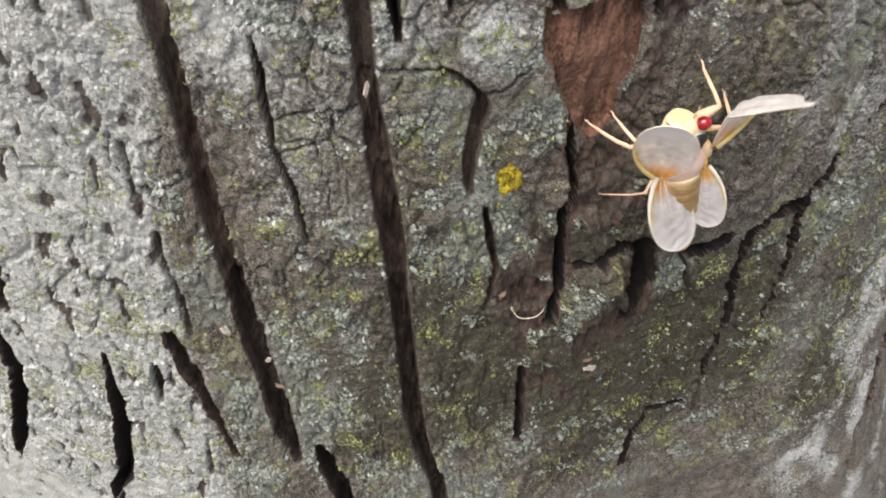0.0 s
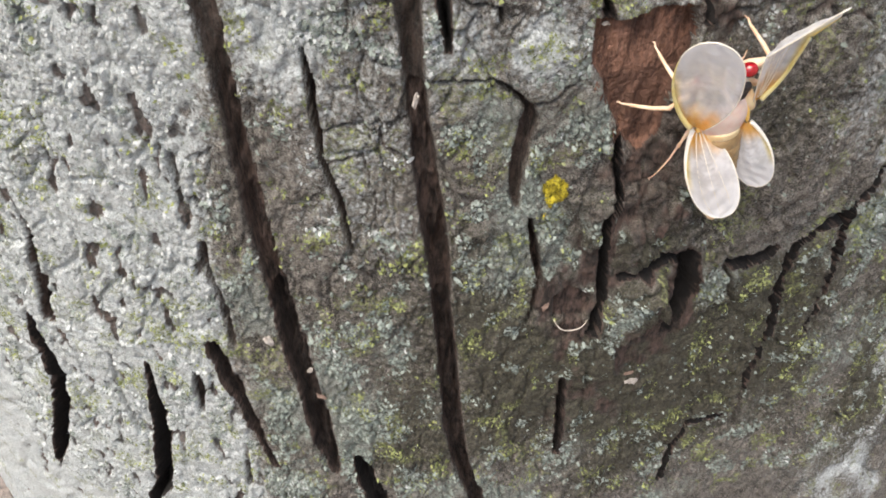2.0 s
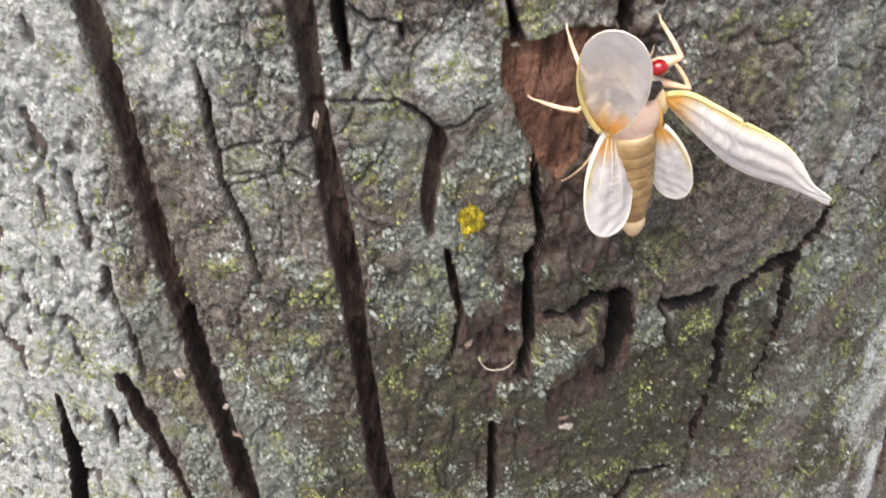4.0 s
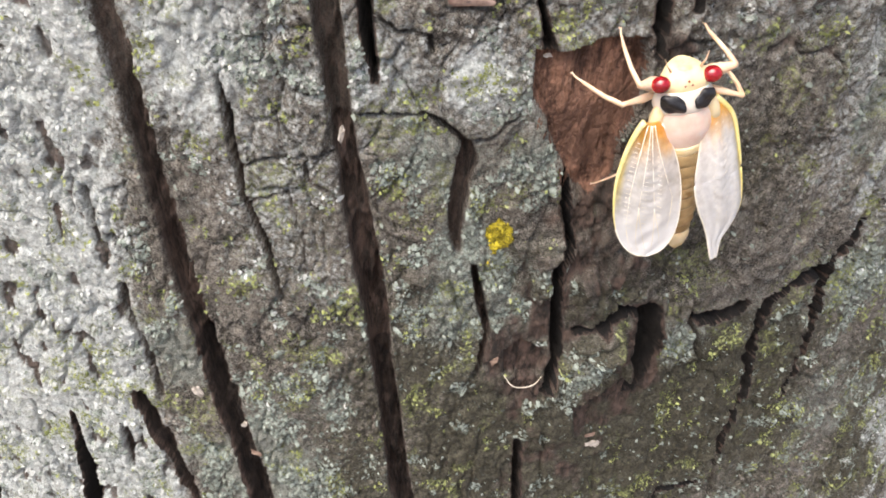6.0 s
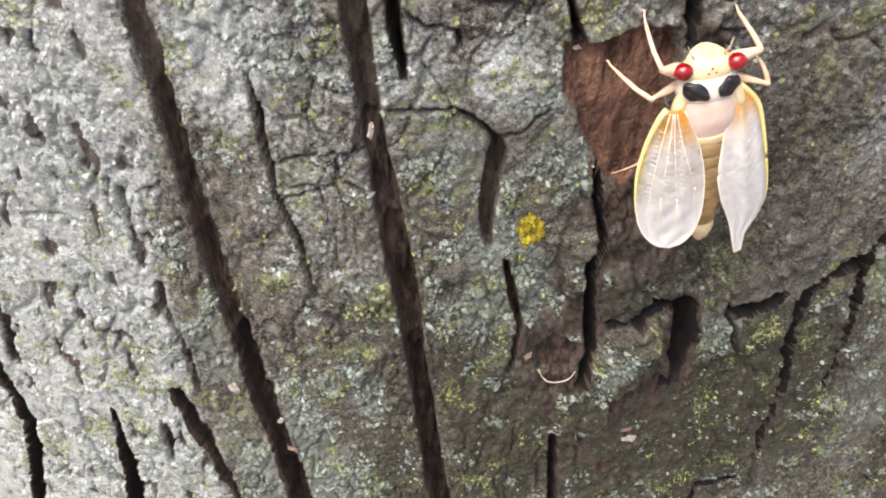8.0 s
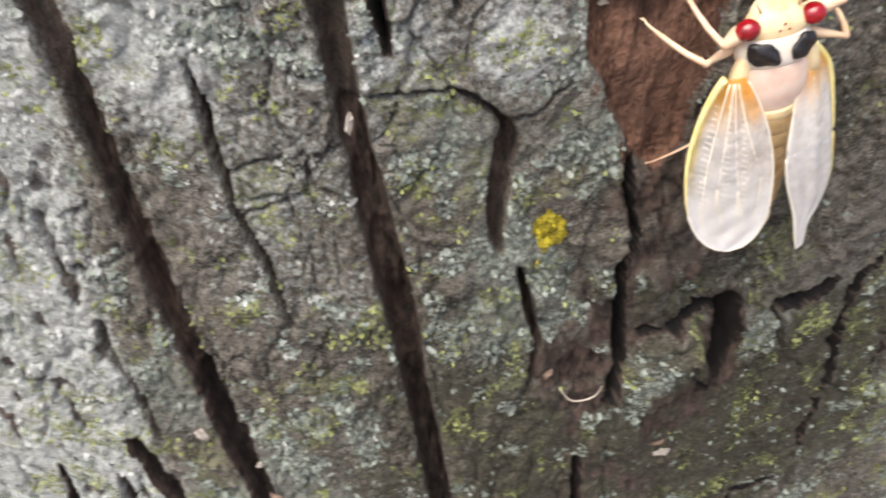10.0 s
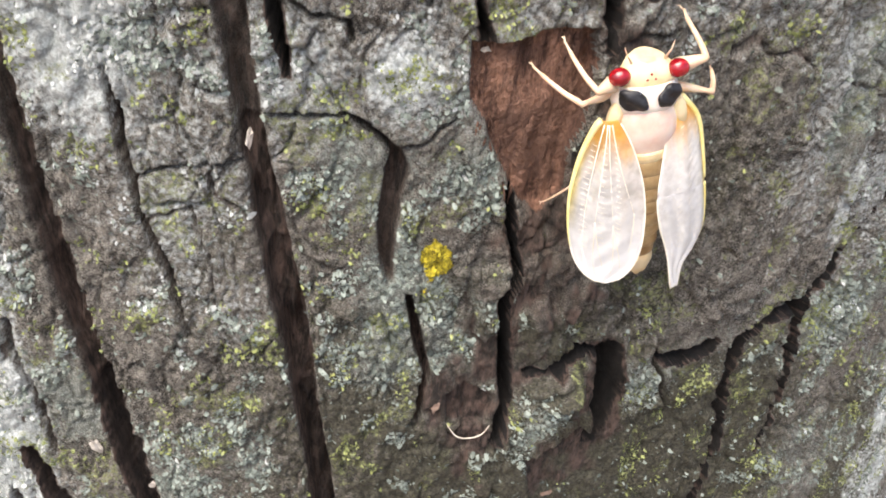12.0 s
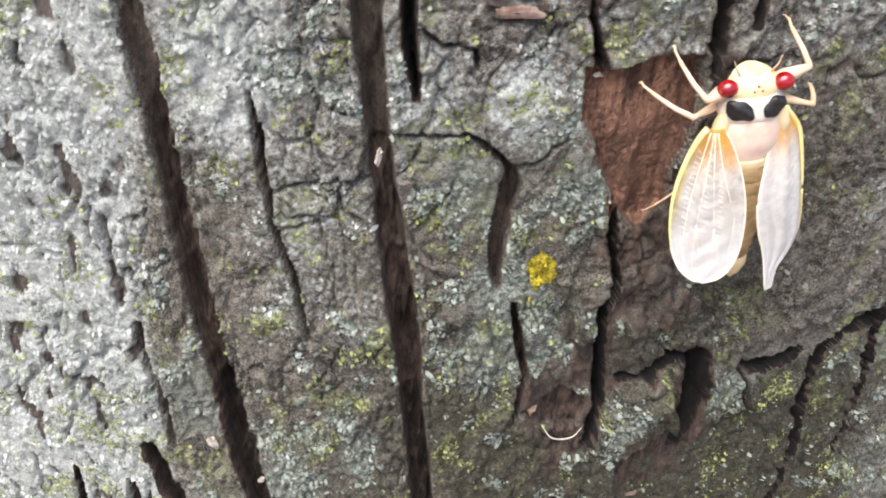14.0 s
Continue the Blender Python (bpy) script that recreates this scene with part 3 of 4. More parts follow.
def field(key, s, z):
    """A quantity of the finished bark at places s, z."""
    grid, g = FIELD[key], FIELD["step"]
    j = np.clip(np.round((s - FIELD["s0"]) / g).astype(int), 0, grid.shape[1] - 1)
    i = np.clip(np.round((z - FIELD["z0"]) / g).astype(int), 0, grid.shape[0] - 1)
    return grid[i, j]


def bark_sheet(name, s, z, sink=0.0, hole=None, split=False):
    """A sheet of bark with its covers; hole leaves out a rectangle of s and z."""
    h, covers = relief(s, z)
    places = on_trunk(s, z, h - sink)
    bare = covers.pop("bare")
    sc, zc = (s[:-1, :-1] + s[1:, 1:]) / 2, (z[:-1, :-1] + z[1:, 1:]) / 2
    keep = np.ones(sc.shape, bool)
    if hole:
        keep &= ~((sc > hole[0]) & (sc < hole[1]) & (zc > hole[2]) & (zc < hole[3]))
    face = (bare[:-1, :-1] + bare[1:, 1:] + bare[1:, :-1] + bare[:-1, 1:]) / 4 > 0.5
    me, used = grid_mesh(name, places, keep & ~face if split else keep)
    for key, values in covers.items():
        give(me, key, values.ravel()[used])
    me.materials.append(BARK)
    ob = new(name, me)
    ob.parent = trunk
    if split:
        FIELD.update(covers, h=h, bare=bare, s0=s[0, 0], z0=z[0, 0], step=s[0, 1] - s[0, 0])
        FIELD["hz"], FIELD["hs"] = np.gradient(h, FIELD["step"])
        me, _ = grid_mesh("exposed_wood", places, face)
        me.materials.append(WOOD)
        wood = new("exposed_wood", me)
        wood.parent = trunk
        tagged(wood, "reddish brown patch where the bark broke off")
    return ob


def build_bark():
    fine = (-96.0, 128.0, -86.0, 60.0)
    mid = (-205.0, 215.0, -230.0, 95.0)
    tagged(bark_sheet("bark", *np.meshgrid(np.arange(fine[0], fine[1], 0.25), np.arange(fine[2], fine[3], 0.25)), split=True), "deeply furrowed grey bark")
    bark_sheet("side_bark", *np.meshgrid(np.arange(mid[0], mid[1], 0.8), np.arange(mid[2], mid[3], 0.8)), 0.25, (fine[0] + 2, fine[1] - 2, fine[2] + 2, fine[3] - 2))
    bark_sheet("outer_bark", *np.meshgrid(np.linspace(-math.pi * R, math.pi * R, 400), np.concatenate([np.linspace(-470, -240, 60), np.linspace(-236, 100, 50), np.linspace(106, 1600, 260)])), 0.8, (mid[0] + 6, mid[1] - 6, mid[2] + 8, mid[3] - 8))


build_bark()


# lichen: many small lobed flakes, real geometry
def flakes(name, material, label, count, cover, size, area, lift=0.07, power=1.3, lobes=7, sparse=0.0):
    s = rng.uniform(area[0], area[1], count)
    z = rng.uniform(area[2], area[3], count)
    weight = field(cover, s, z) if isinstance(cover, str) else cover(s, z)
    weight = weight - patches(s, z, (56, 20, 17, 24, 0.75))
    firm = (field("inner", s, z) < 0.25) & (field("bare", s, z) < 0.2)
    clump = fbm(s, z, 4.5, 4, 1, 61 + len(name), 0.6) * 1.5
    keep = rng.random(count) < np.clip((weight + clump - 0.38) * 3.5, sparse, 1) ** power
    keep &= firm
    s, z = s[keep], z[keep]
    h = field("h", s, z)
    n = len(s)
    r = size[0] + (size[1] - size[0]) * rng.random(n) ** 2.2
    tilt_s, tilt_z = np.clip(field("hs", s, z), -1, 1) + rng.normal(0, 0.3, n), np.clip(field("hz", s, z), -1, 1) + rng.normal(0, 0.3, n)
    ang = np.linspace(0, math.tau, lobes, endpoint=False)[None] + rng.uniform(0, 6, n)[:, None]
    rad = r[:, None] * rng.uniform(0.45, 1.25, (n, lobes))
    ds, dz = rad * np.cos(ang), rad * np.sin(ang)
    dh = np.clip(ds * tilt_s[:, None] + dz * tilt_z[:, None], -0.4, 0.4) + rng.uniform(-0.14, 0.10, (n, lobes))
    rim = on_trunk(s[:, None] + ds, z[:, None] + dz, h[:, None] + lift + dh)
    mid = on_trunk(s, z, h + lift + 0.08)
    verts = np.concatenate([mid[:, None], rim], 1).reshape(-1, 3)
    base = (np.arange(n) * (1 + lobes))[:, None]
    k = np.arange(lobes)
    faces = np.stack([np.broadcast_to(base, (n, lobes)), base + 1 + k, base + 1 + (k + 1) % lobes], -1).reshape(-1, 3)
    me = bpy.data.meshes.new(name)
    me.vertices.add(len(verts))
    me.vertices.foreach_set("co", verts.ravel())
    me.loops.add(faces.size)
    me.loops.foreach_set("vertex_index", faces.ravel())
    me.polygons.add(len(faces))
    me.polygons.foreach_set("loop_start", np.arange(len(faces)) * 3)
    me.update(calc_edges=True)
    me.materials.append(material)
    return tagged(new(name, me), label, "lichen", kind="stuff")


NEAR = (-94, 126, -84, 58)
flakes("grey_lichen", LICHEN, "pale grey-green leafy lichen crusting the bark", 300000, "lichen", (0.14, 0.42), NEAR, sparse=0.05)
flakes("pale_lichen", CRUST, "whitish crusty lichen on the bark", 120000, lambda s, z: field("pale", s, z) - 0.22, (0.13, 0.42), NEAR, 0.04)
flakes("yellow_lichen", YELLOW, "yellow-green lichen specks on the bark", 150000, "yellow", (0.12, 0.32), NEAR, sparse=0.008)
flakes("golden_lichen", GOLD, "bright golden yellow lichen cushion on the bark", 7000, lambda s, z: 2.6 * np.exp(-(((s - 14.1) / 3.0) ** 2) - ((z - 14.2) / 4.0) ** 2) - 1.0, (0.12, 0.36), (10, 18.5, 8.5, 20), 0.3, 1.0)


# ---------------------------------------------------------------- loose bits on the bark
def spot_on(s, z, over=0.0):
    s1, z1 = np.array([float(s)]), np.array([float(z)])
    return Vector(on_trunk(s1, z1, relief(s1, z1)[0] + over)[0])


def fragment(s, z, size, material, label, over=0.1, turn=0.0):
    """A crooked flake of bark or wood, lying on the surface."""
    bm = bmesh.new()
    bmesh.ops.create_icosphere(bm, subdivisions=2, radius=1.0)
    for v in bm.verts:
        k = 1 + 0.9 * noise.noise(v.co * 1.9 + Vector((s, z, 0)))
        v.co = Vector((v.co.x * size[0] * k, v.co.y * size[1] * 0.3 * k, v.co.z * size[1] * k)) * MM
    me = bpy.data.meshes.new("bark_fragment")
    bm.to_mesh(me)
    bm.free()
    me.materials.append(material)
    ob = new("bark_fragment", me)
    ob.matrix_world = Matrix.Translation(spot_on(s, z, over)) @ Matrix.Rotation(s / R, 4, "Z") @ Matrix.Rotation(radians(turn), 4, "Y")
    return tagged(ob, label, "bark fragment", "fragments on the bark")


PALE_CHIP = plain("pale_chip", (0.32, 0.29, 0.25), (0.54, 0.50, 0.45), 0.85, 900)
TAN_CHIP = plain("tan_chip", (0.18, 0.12, 0.09), (0.32, 0.23, 0.18), 0.85, 900)
fragment(-5.9, 30.7, (0.3, 1.2), PALE_CHIP, "small white flake caught in a bark furrow", 3.6, 10)
fragment(-24.2, -27.4, (0.45, 0.75), PALE_CHIP, "pale flake wedged in a bark furrow", 3.4, 20)
fragment(-22.0, -31.5, (1.0, 0.6), TAN_CHIP, "pinkish bark crumb beside a furrow", 0.3, 30)
fragment(-30.2, -18.6, (0.7, 1.3), PALE_CHIP, "pale blue-white lichen flake on bark", 0.1, -25)
fragment(34.8, -33.0, (1.4, 0.8), PALE_CHIP, "pale wood splinter on mossy bark", 0.3, 15)
fragment(34.0, -31.0, (0.9, 0.5), TAN_CHIP, "tan wood splinter on mossy bark", 0.3, -10)
fragment(21.0, -31.0, (0.7, 0.5), PALE_CHIP, "pale wood splinter on grey bark", 0.2, 40)
fragment(15.6, -9.6, (0.5, 1.1), TAN_CHIP, "reddish bark crumb beside a small pit", 0.2, 20)
fragment(18.6, 39.6, (0.5, 0.3), PALE_CHIP, "tiny pale crumb on reddish wood", 0.2, 0)
fragment(57.5, -6.0, (1.0, 0.7), PALE_CHIP, "pale broken edge of a bark crack", 0.3, 10)


def fibre(name, points, radius, material, label):
    line = smooth_sections(points, 21)
    bm = tube(bmesh.new(), line, [radius * (0.4 + 0.6 * math.sin(math.pi * k / 20)) for k in range(21)], 6)
    me = bpy.data.meshes.new(name)
    bm.to_mesh(me)
    bm.free()
    me.materials.append(material)
    return tagged(new(name, me), label, "plant fibre")


def fibre_line(*places):
    return [spot_on(s, z, h) / MM for s, z, h in places]


PINK_CHIP = plain("pinkish_inner_bark", (0.16, 0.10, 0.08), (0.34, 0.25, 0.21), 0.85, 700)
fragment(8.6, 47.6, (2.6, 0.7), PINK_CHIP, "pinkish tan layer of broken bark", -0.1, 4)
fragment(10.2, 49.6, (2.0, 0.6), PINK_CHIP, "pinkish tan layer of broken bark", -0.1, -6)
fragment(6.0, 51.0, (2.2, 0.6), PINK_CHIP, "pinkish tan layer of broken bark", 0.1, 12)


fibre("plant_fibre", fibre_line((17.4, -13.2, 0.6), (18.6, -14.6, 1.2), (20.4, -15.3, 1.0), (22.2, -15.0, 0.9), (23.4, -14.0, 0.4)), 0.1, STRAW, "thin curved whitish fibre lying on the bark")


def splinters():
    """Torn fibres along the broken edge of the bark round the bare patch."""
    bm = bmesh.new()
    for k in range(90):
        u = rng.random()
        a, b = ((16.9, 40.2), (17.3, 34.2)) if u < 0.45 else ((17.3, 34.2), (22.8, 22.5))
        w = rng.random()
        s, z = a[0] + (b[0] - a[0]) * w + rng.uniform(-0.2, 1.6), a[1] + (b[1] - a[1]) * w
        p, long = spot_on(s, z, -0.1) / MM, rng.uniform(1.0, 3.4)
        d = Vector((rng.normal(0, 0.18), rng.uniform(-0.25, -0.02), -1)).normalized()
        tube(bm, [p, p + d * long * 0.5 + Vector((0, -0.12, 0)), p + d * long], [0.12, 0.17, 0.03], 5)
    me = bpy.data.meshes.new("torn_fibre")
    bm.to_mesh(me)
    bm.free()
    me.materials.append(WOOD)
    ob = new("torn_fibre", me)
    ob.parent = trunk
    tagged(ob, "torn reddish fibres at the edge of the bare patch", kind="stuff")


splinters()


# ---------------------------------------------------------------- weeds at the foot of the tree
def build_weed(x, y, count):
    weed = tagged(new("weed"), "low green weed growing beside the tree", "weed")
    weed.location = (x, y, 0)
    for k in range(count):
        turn, long = rng.uniform(0, math.tau), rng.uniform(60, 110)
        high = rng.uniform(40, 190)
        bm = bmesh.new()
        rows = []
        for i in range(9):
            u = i / 8
            w = 0.33 * long * math.sin(math.pi * min(1, 0.05 + 0.95 * u) ** 0.8) + 0.6
            rise = high + long * (0.5 * u - 0.6 * u * u)
            rows.append([bm.verts.new(Vector((math.cos(turn) * (8 + long * u) - math.sin(turn) * w * v, math.sin(turn) * (8 + long * u) + math.cos(turn) * w * v, rise - abs(v) * w * -0.25)) * MM) for v in (-1, -0.5, 0, 0.5, 1)])
        for p, q in zip(rows, rows[1:]):
            for j in range(4):
                bm.faces.new((p[j], p[j + 1], q[j + 1], q[j]))
        part("leaf", bm, LEAF, weed)
        bm = tube(bmesh.new(), [(0, 0, -5), (math.cos(turn) * 4, math.sin(turn) * 4, high * 0.6), (math.cos(turn) * 9, math.sin(turn) * 9, high + 2)], [1.6, 1.3, 0.9], 6)
        part("stem", bm, LEAF, weed)


build_weed(0.47, 0.42, 11)
build_weed(0.60, 0.30, 9)

# ---------------------------------------------------------------- the cicada
cicada = tagged(new("cicada"), "newly moulted cream-white cicada with red eyes clinging to bark", "insect")


def wrinkle(bm):
    """Low creases over a part."""
    bm.normal_update()
    moves = [(v, v.normal * (0.14 * noise.noise(v.co * 1100) + 0.10 * math.sin(v.co.x * 2600 + v.co.y * 3400)) * MM) for v in bm.verts]
    for v, d in moves:
        v.co += d
    return bm


def build_body():
    head = part("head", loft(smooth_sections([(8.0, 5.5, 2.9, 1.75), (8.9, 5.55, 3.15, 1.68), (9.6, 5.5, 2.95, 1.6), (10.2, 5.25, 2.4, 1.5), (10.6, 4.95, 2.0, 1.35), (10.9, 4.65, 1.5, 1.1), (11.1, 4.4, 0.9, 0.8), (11.15, 4.2, 0.3, 0.3)], 24)), CREAM, cicada, "cream head")
    part("face", ball((0, 10.5, 5.55), (1.1, 0.55, 0.75)), CREAM, head, "swollen cream forehead")
    for side in (-1, 1):
        part("eye", ball((2.98 * side, 9.58, 6.35), (1.12, 0.98, 1.0), None, 4), EYE, head, "glossy red eye")
        bm = tube(bmesh.new(), [(1.7 * side, 10.7, 5.9), (2.2 * side, 11.6, 6.2), (2.5 * side, 12.6, 6.2)], [0.16, 0.08, 0.03], 6)
        part("antenna", bm, LEG, head)
        part("brow", ball((0.45 * side, 10.35, 6.32), (0.3, 0.15, 0.12)), DARKRED, head, "reddish brown brow mark")
    for x, y in ((0, 9.75), (-0.42, 9.2), (0.42, 9.2)):
        part("ocellus", ball((x, y, 7.12), (0.14, 0.14, 0.12), None, 2), DARKRED, head)
    part("pronotum", loft(smooth_sections([(5.5, 5.4, 3.1, 2.2), (6.1, 5.4, 3.5, 2.42), (6.9, 5.45, 3.55, 2.36), (7.8, 5.5, 3.3, 2.1), (8.5, 5.6, 2.9, 1.75)], 16)), WHITE, cicada, "white collar behind the head")
    for side in (-1, 1):
        turn = Matrix.Rotation(radians(24 * side), 4, "Y") @ Matrix.Rotation(radians(18 * side), 4, "Z")
        part("spot", wrinkle(ball((1.9 * side, 7.3, 7.38), (1.62, 1.18, 0.48), turn, 4)), BLACK, cicada, "black wrinkled spot")
    part("thorax", loft(smooth_sections([(0.6, 5.4, 2.7, 2.2), (1.7, 5.4, 3.3, 2.5), (3.2, 5.4, 3.6, 2.72), (4.8, 5.4, 3.4, 2.6), (5.9, 5.4, 2.9, 2.3)], 16)), PINK, cicada, "pinkish thorax")
    part("saddle", loft(smooth_sections([(-0.6, 5.6, 2.2, 1.9), (0.2, 5.7, 2.6, 2.2), (1.0, 5.7, 2.5, 2.25)], 8)), CREAM, cicada)
    for side in (-1, 1):
        part("shoulder", ball((3.35 * side, 4.9, 6.1), (0.85, 2.1, 0.9), Matrix.Rotation(radians(14 * side), 4, "Z")), CREAM, cicada, "cream shoulder at the wing root")
        part("wing_pad", ball((3.1 * side, 3.2, 6.5), (0.4, 2.0, 0.35), Matrix.Rotation(radians(6 * side), 4, "Z")), AMBER, cicada, "amber pad at the wing root")
    previous = -0.3
    edges = [-2.0, -3.7, -5.4, -7.1, -8.8, -10.4, -12.0, -13.4]
    for k, y in enumerate(edges):
        w, zc = 3.0 - 0.018 * k**2.15, 5.5 - 0.03 * k
        part("segment", loft(smooth_sections([(y - 0.15, zc, w * 0.84, w * 0.66), (y, zc, w * 0.93, w * 0.74), (y + 0.5, zc, w * 0.99, w * 0.79), (previous + 0.1, zc, w * 0.97, w * 0.77), (previous + 0.4, zc, w * 0.8, w * 0.6)], 12)), TAN, cicada, "tan abdomen segment")
        previous = y
    part("tail", loft(smooth_sections([(-17.3, 5.0, 0.25, 0.25), (-16.5, 5.1, 0.75, 0.7), (-15.4, 5.2, 1.5, 1.1), (-14.2, 5.3, 1.7, 1.3), (-13.2, 5.3, 1.5, 1.2)], 14)), CREAM, cicada, "cream tail tip")
    for side in (-1, 1):
        part("tail_lobe", ball((0.55 * side, -15.6, 5.5), (0.6, 1.1, 0.5), Matrix.Rotation(radians(-12 * side), 4, "Z")), CREAM, cicada)


build_body()

HIND = 14.0


def spread(u):
    """Relative half width of a wing at u from root 0 to tip 1: narrow root, broad rounded end."""
    if u < 0.58:
        return 0.2 + 0.8 * math.sin(math.pi / 2 * u / 0.58) ** 0.8
    return max(0.003, 1 - ((u - 0.58) / 0.42) ** 2.6) ** 0.5


def fore_edge(u):
    """Leading and trailing edge of the forewing, in mm."""
    return -4.05 * spread(u), 4.05 * spread(u)


CRUMPLED = np.array(smooth_sections([(0, 0.9, 0.4), (0.125, 3.1, 1.0), (0.30, 3.9, 1.9), (0.48, 4.3, 2.6), (0.63, 4.4, 2.2), (0.73, 4.0, 1.5), (0.82, 2.6, 1.0), (0.89, 1.1, 0.8), (1.0, 0.5, 0.5)], 65))


def crumpled_edge(u):
    """The same for the forewing whose tip is still a narrow twisted tail."""
    return -float(np.interp(u, CRUMPLED[:, 0], CRUMPLED[:, 1])), float(np.interp(u, CRUMPLED[:, 0], CRUMPLED[:, 2]))


def hind_edge(u):
    return -3.3 * spread(u), 3.3 * spread(u)


def build_wing(name, edge, length, scale, side, bend, label, veins, edge_material, skin=WING, reach=(0.0, 1.0)):
    """A wing along +x from its root, the chord along +y; reach picks a stretch of it, with its own origin."""
    first, last = reach
    nu, nv = int(130 * (last - first)), 28

    def spot(u, v):
        a, b = edge(u)
        y = a + (b - a) * v
        z = bend * u**2 + 0.9 * math.sin(math.pi * min(1, v)) * math.sin(math.pi * min(1, u + 0.1)) * side
        z += 0.13 * math.sin(v * 17 + u * 3) * math.sin(math.pi * u) + 0.04 * math.sin(u * 105 + 5 * math.sin(v * 9)) * math.sin(math.pi * v) * math.sin(math.pi * min(1, u * 1.25)) ** 2
        z += 0.07 * math.sin(u * 41 + v * 13) * math.sin(math.pi * v) * u
        return Vector(((u - first) * length, y, z - bend * first**2)) * scale

    def held(u):
        return first <= u <= last

    bm = bmesh.new()
    root = bm.verts.layers.float.new("root")
    across = bm.verts.layers.float.new("across")
    rows = []
    for i in range(nu + 1):
        u = first + (last - first) * i / nu
        rows.append([bm.verts.new(spot(u, j / nv) * MM) for j in range(nv + 1)])
        for j, w in enumerate(rows[-1]):
            w[root], w[across] = 1 - u, j / nv
    for p, q in zip(rows, rows[1:]):
        for j in range(nv):
            bm.faces.new((p[j], p[j + 1], q[j + 1], q[j]))
    wing = part(name, bm, skin, cicada, label)
    mod = wing.modifiers.new("thickness", "SOLIDIFY")
    mod.thickness, mod.offset = 0.00012, 0
    line = [u for u in np.linspace(0, 0.8, 33) if held(u)]
    part("wing_edge", tube(bmesh.new(), [spot(u, 0.0) for u in line], [0.40 * scale * (1 - 1.1 * u) for u in line]), edge_material, wing)
    for v0, v1, u0, u1 in veins:
        ks = [k for k in range(15) if held(u0 + (u1 - u0) * k / 14)]
        if len(ks) > 3:
            pts = [spot(u0 + (u1 - u0) * k / 14, v0 + (v1 - v0) * (k / 14) ** 1.4) + Vector((0, 0, 0.05)) for k in ks]
            part("vein", tube(bmesh.new(), pts, [0.07 * scale * (1 - 0.6 * k / 14) for k in ks], 6), VEIN, wing)
    if edge is not hind_edge:
        ladder = bmesh.new()
        for k in range(20):
            u = 0.14 + 0.033 * k
            for v0, v1 in ((0.10, 0.30), (0.36, 0.52), (0.60, 0.72)):
                if held(u - 0.02) and held(u + 0.02):
                    pts = [spot(u + 0.006 * q - 0.012, v0 + (v1 - v0) * q / 4) + Vector((0, 0, 0.02 * side)) for q in range(5)]
                    tube(ladder, pts, [0.015, 0.05, 0.055, 0.05, 0.015], 5)
        part("cross_vein", ladder, VEIN, wing, "rows of short pale cross veins")
    around = [(u, 1.0) for u in np.linspace(0.02, 1, 40) if held(u)] + [(u, 0.0) for u in np.linspace(0.99, 0.78, 10) if held(u)]
    part("wing_rim", tube(bmesh.new(), [spot(*uv) for uv in around], [0.09] * len(around), 6), VEIN, wing)
    return wing


FORE_VEINS = [(0.30, 0.17, 0.02, 0.78), (0.45, 0.36, 0.02, 0.60), (0.52, 0.60, 0.02, 0.62), (0.64, 0.86, 0.02, 0.55), (0.36, 0.28, 0.60, 0.95), (0.36, 0.48, 0.60, 0.95), (0.60, 0.64, 0.62, 0.94), (0.60, 0.78, 0.62, 0.90), (0.17, 0.14, 0.78, 0.94), (0.86, 0.84, 0.55, 0.80)]
HIND_VEINS = [(0.3, 0.22, 0.03, 0.95), (0.5, 0.5, 0.03, 0.96), (0.65, 0.8, 0.03, 0.9)]
fore_left = build_wing("forewing", fore_edge, 18.7, 1.0, 1, 1.6, "broad white forewing with yellow leading edge", FORE_VEINS, COSTA, CLEAR_WING)
FLEX = 0.46  # where the soft right forewing bends
fore_right = build_wing("forewing", crumpled_edge, 22.2, 1.0, -1, 0.8, "crumpled white forewing with a bent tip", FORE_VEINS, COSTA, reach=(0.0, FLEX + 0.003))
fore_right_tip = build_wing("forewing_tip", crumpled_edge, 22.2, 1.0, -1, 0.8, "soft white outer half of the crumpled forewing", FORE_VEINS, COSTA, reach=(FLEX, 1.0))
hind_left = build_wing("hindwing", hind_edge, HIND, 1.0, 1, 0.3, "small white hindwing with orange root", HIND_VEINS, VEIN)
hind_right = build_wing("hindwing", hind_edge, HIND, 0.80, -1, -0.3, "short white hindwing with orange root", HIND_VEINS, VEIN)

# legs: hip, thigh and shin lengths
LEGS = {
    "fl": ((-1.9, 8.4, 4.1), 4.8, 7.2), "fr": ((1.9, 8.4, 4.1), 4.8, 7.2),
    "ml": ((-2.4, 6.8, 3.8), 5.2, 7.0), "mr": ((2.4, 6.8, 3.8), 5.2, 7.0),
    "hl": ((-2.2, 1.0, 3.2), 5.0, 8.0), "hr": ((2.2, 1.0, 3.2), 5.0, 8.0),
}
limbs = {}


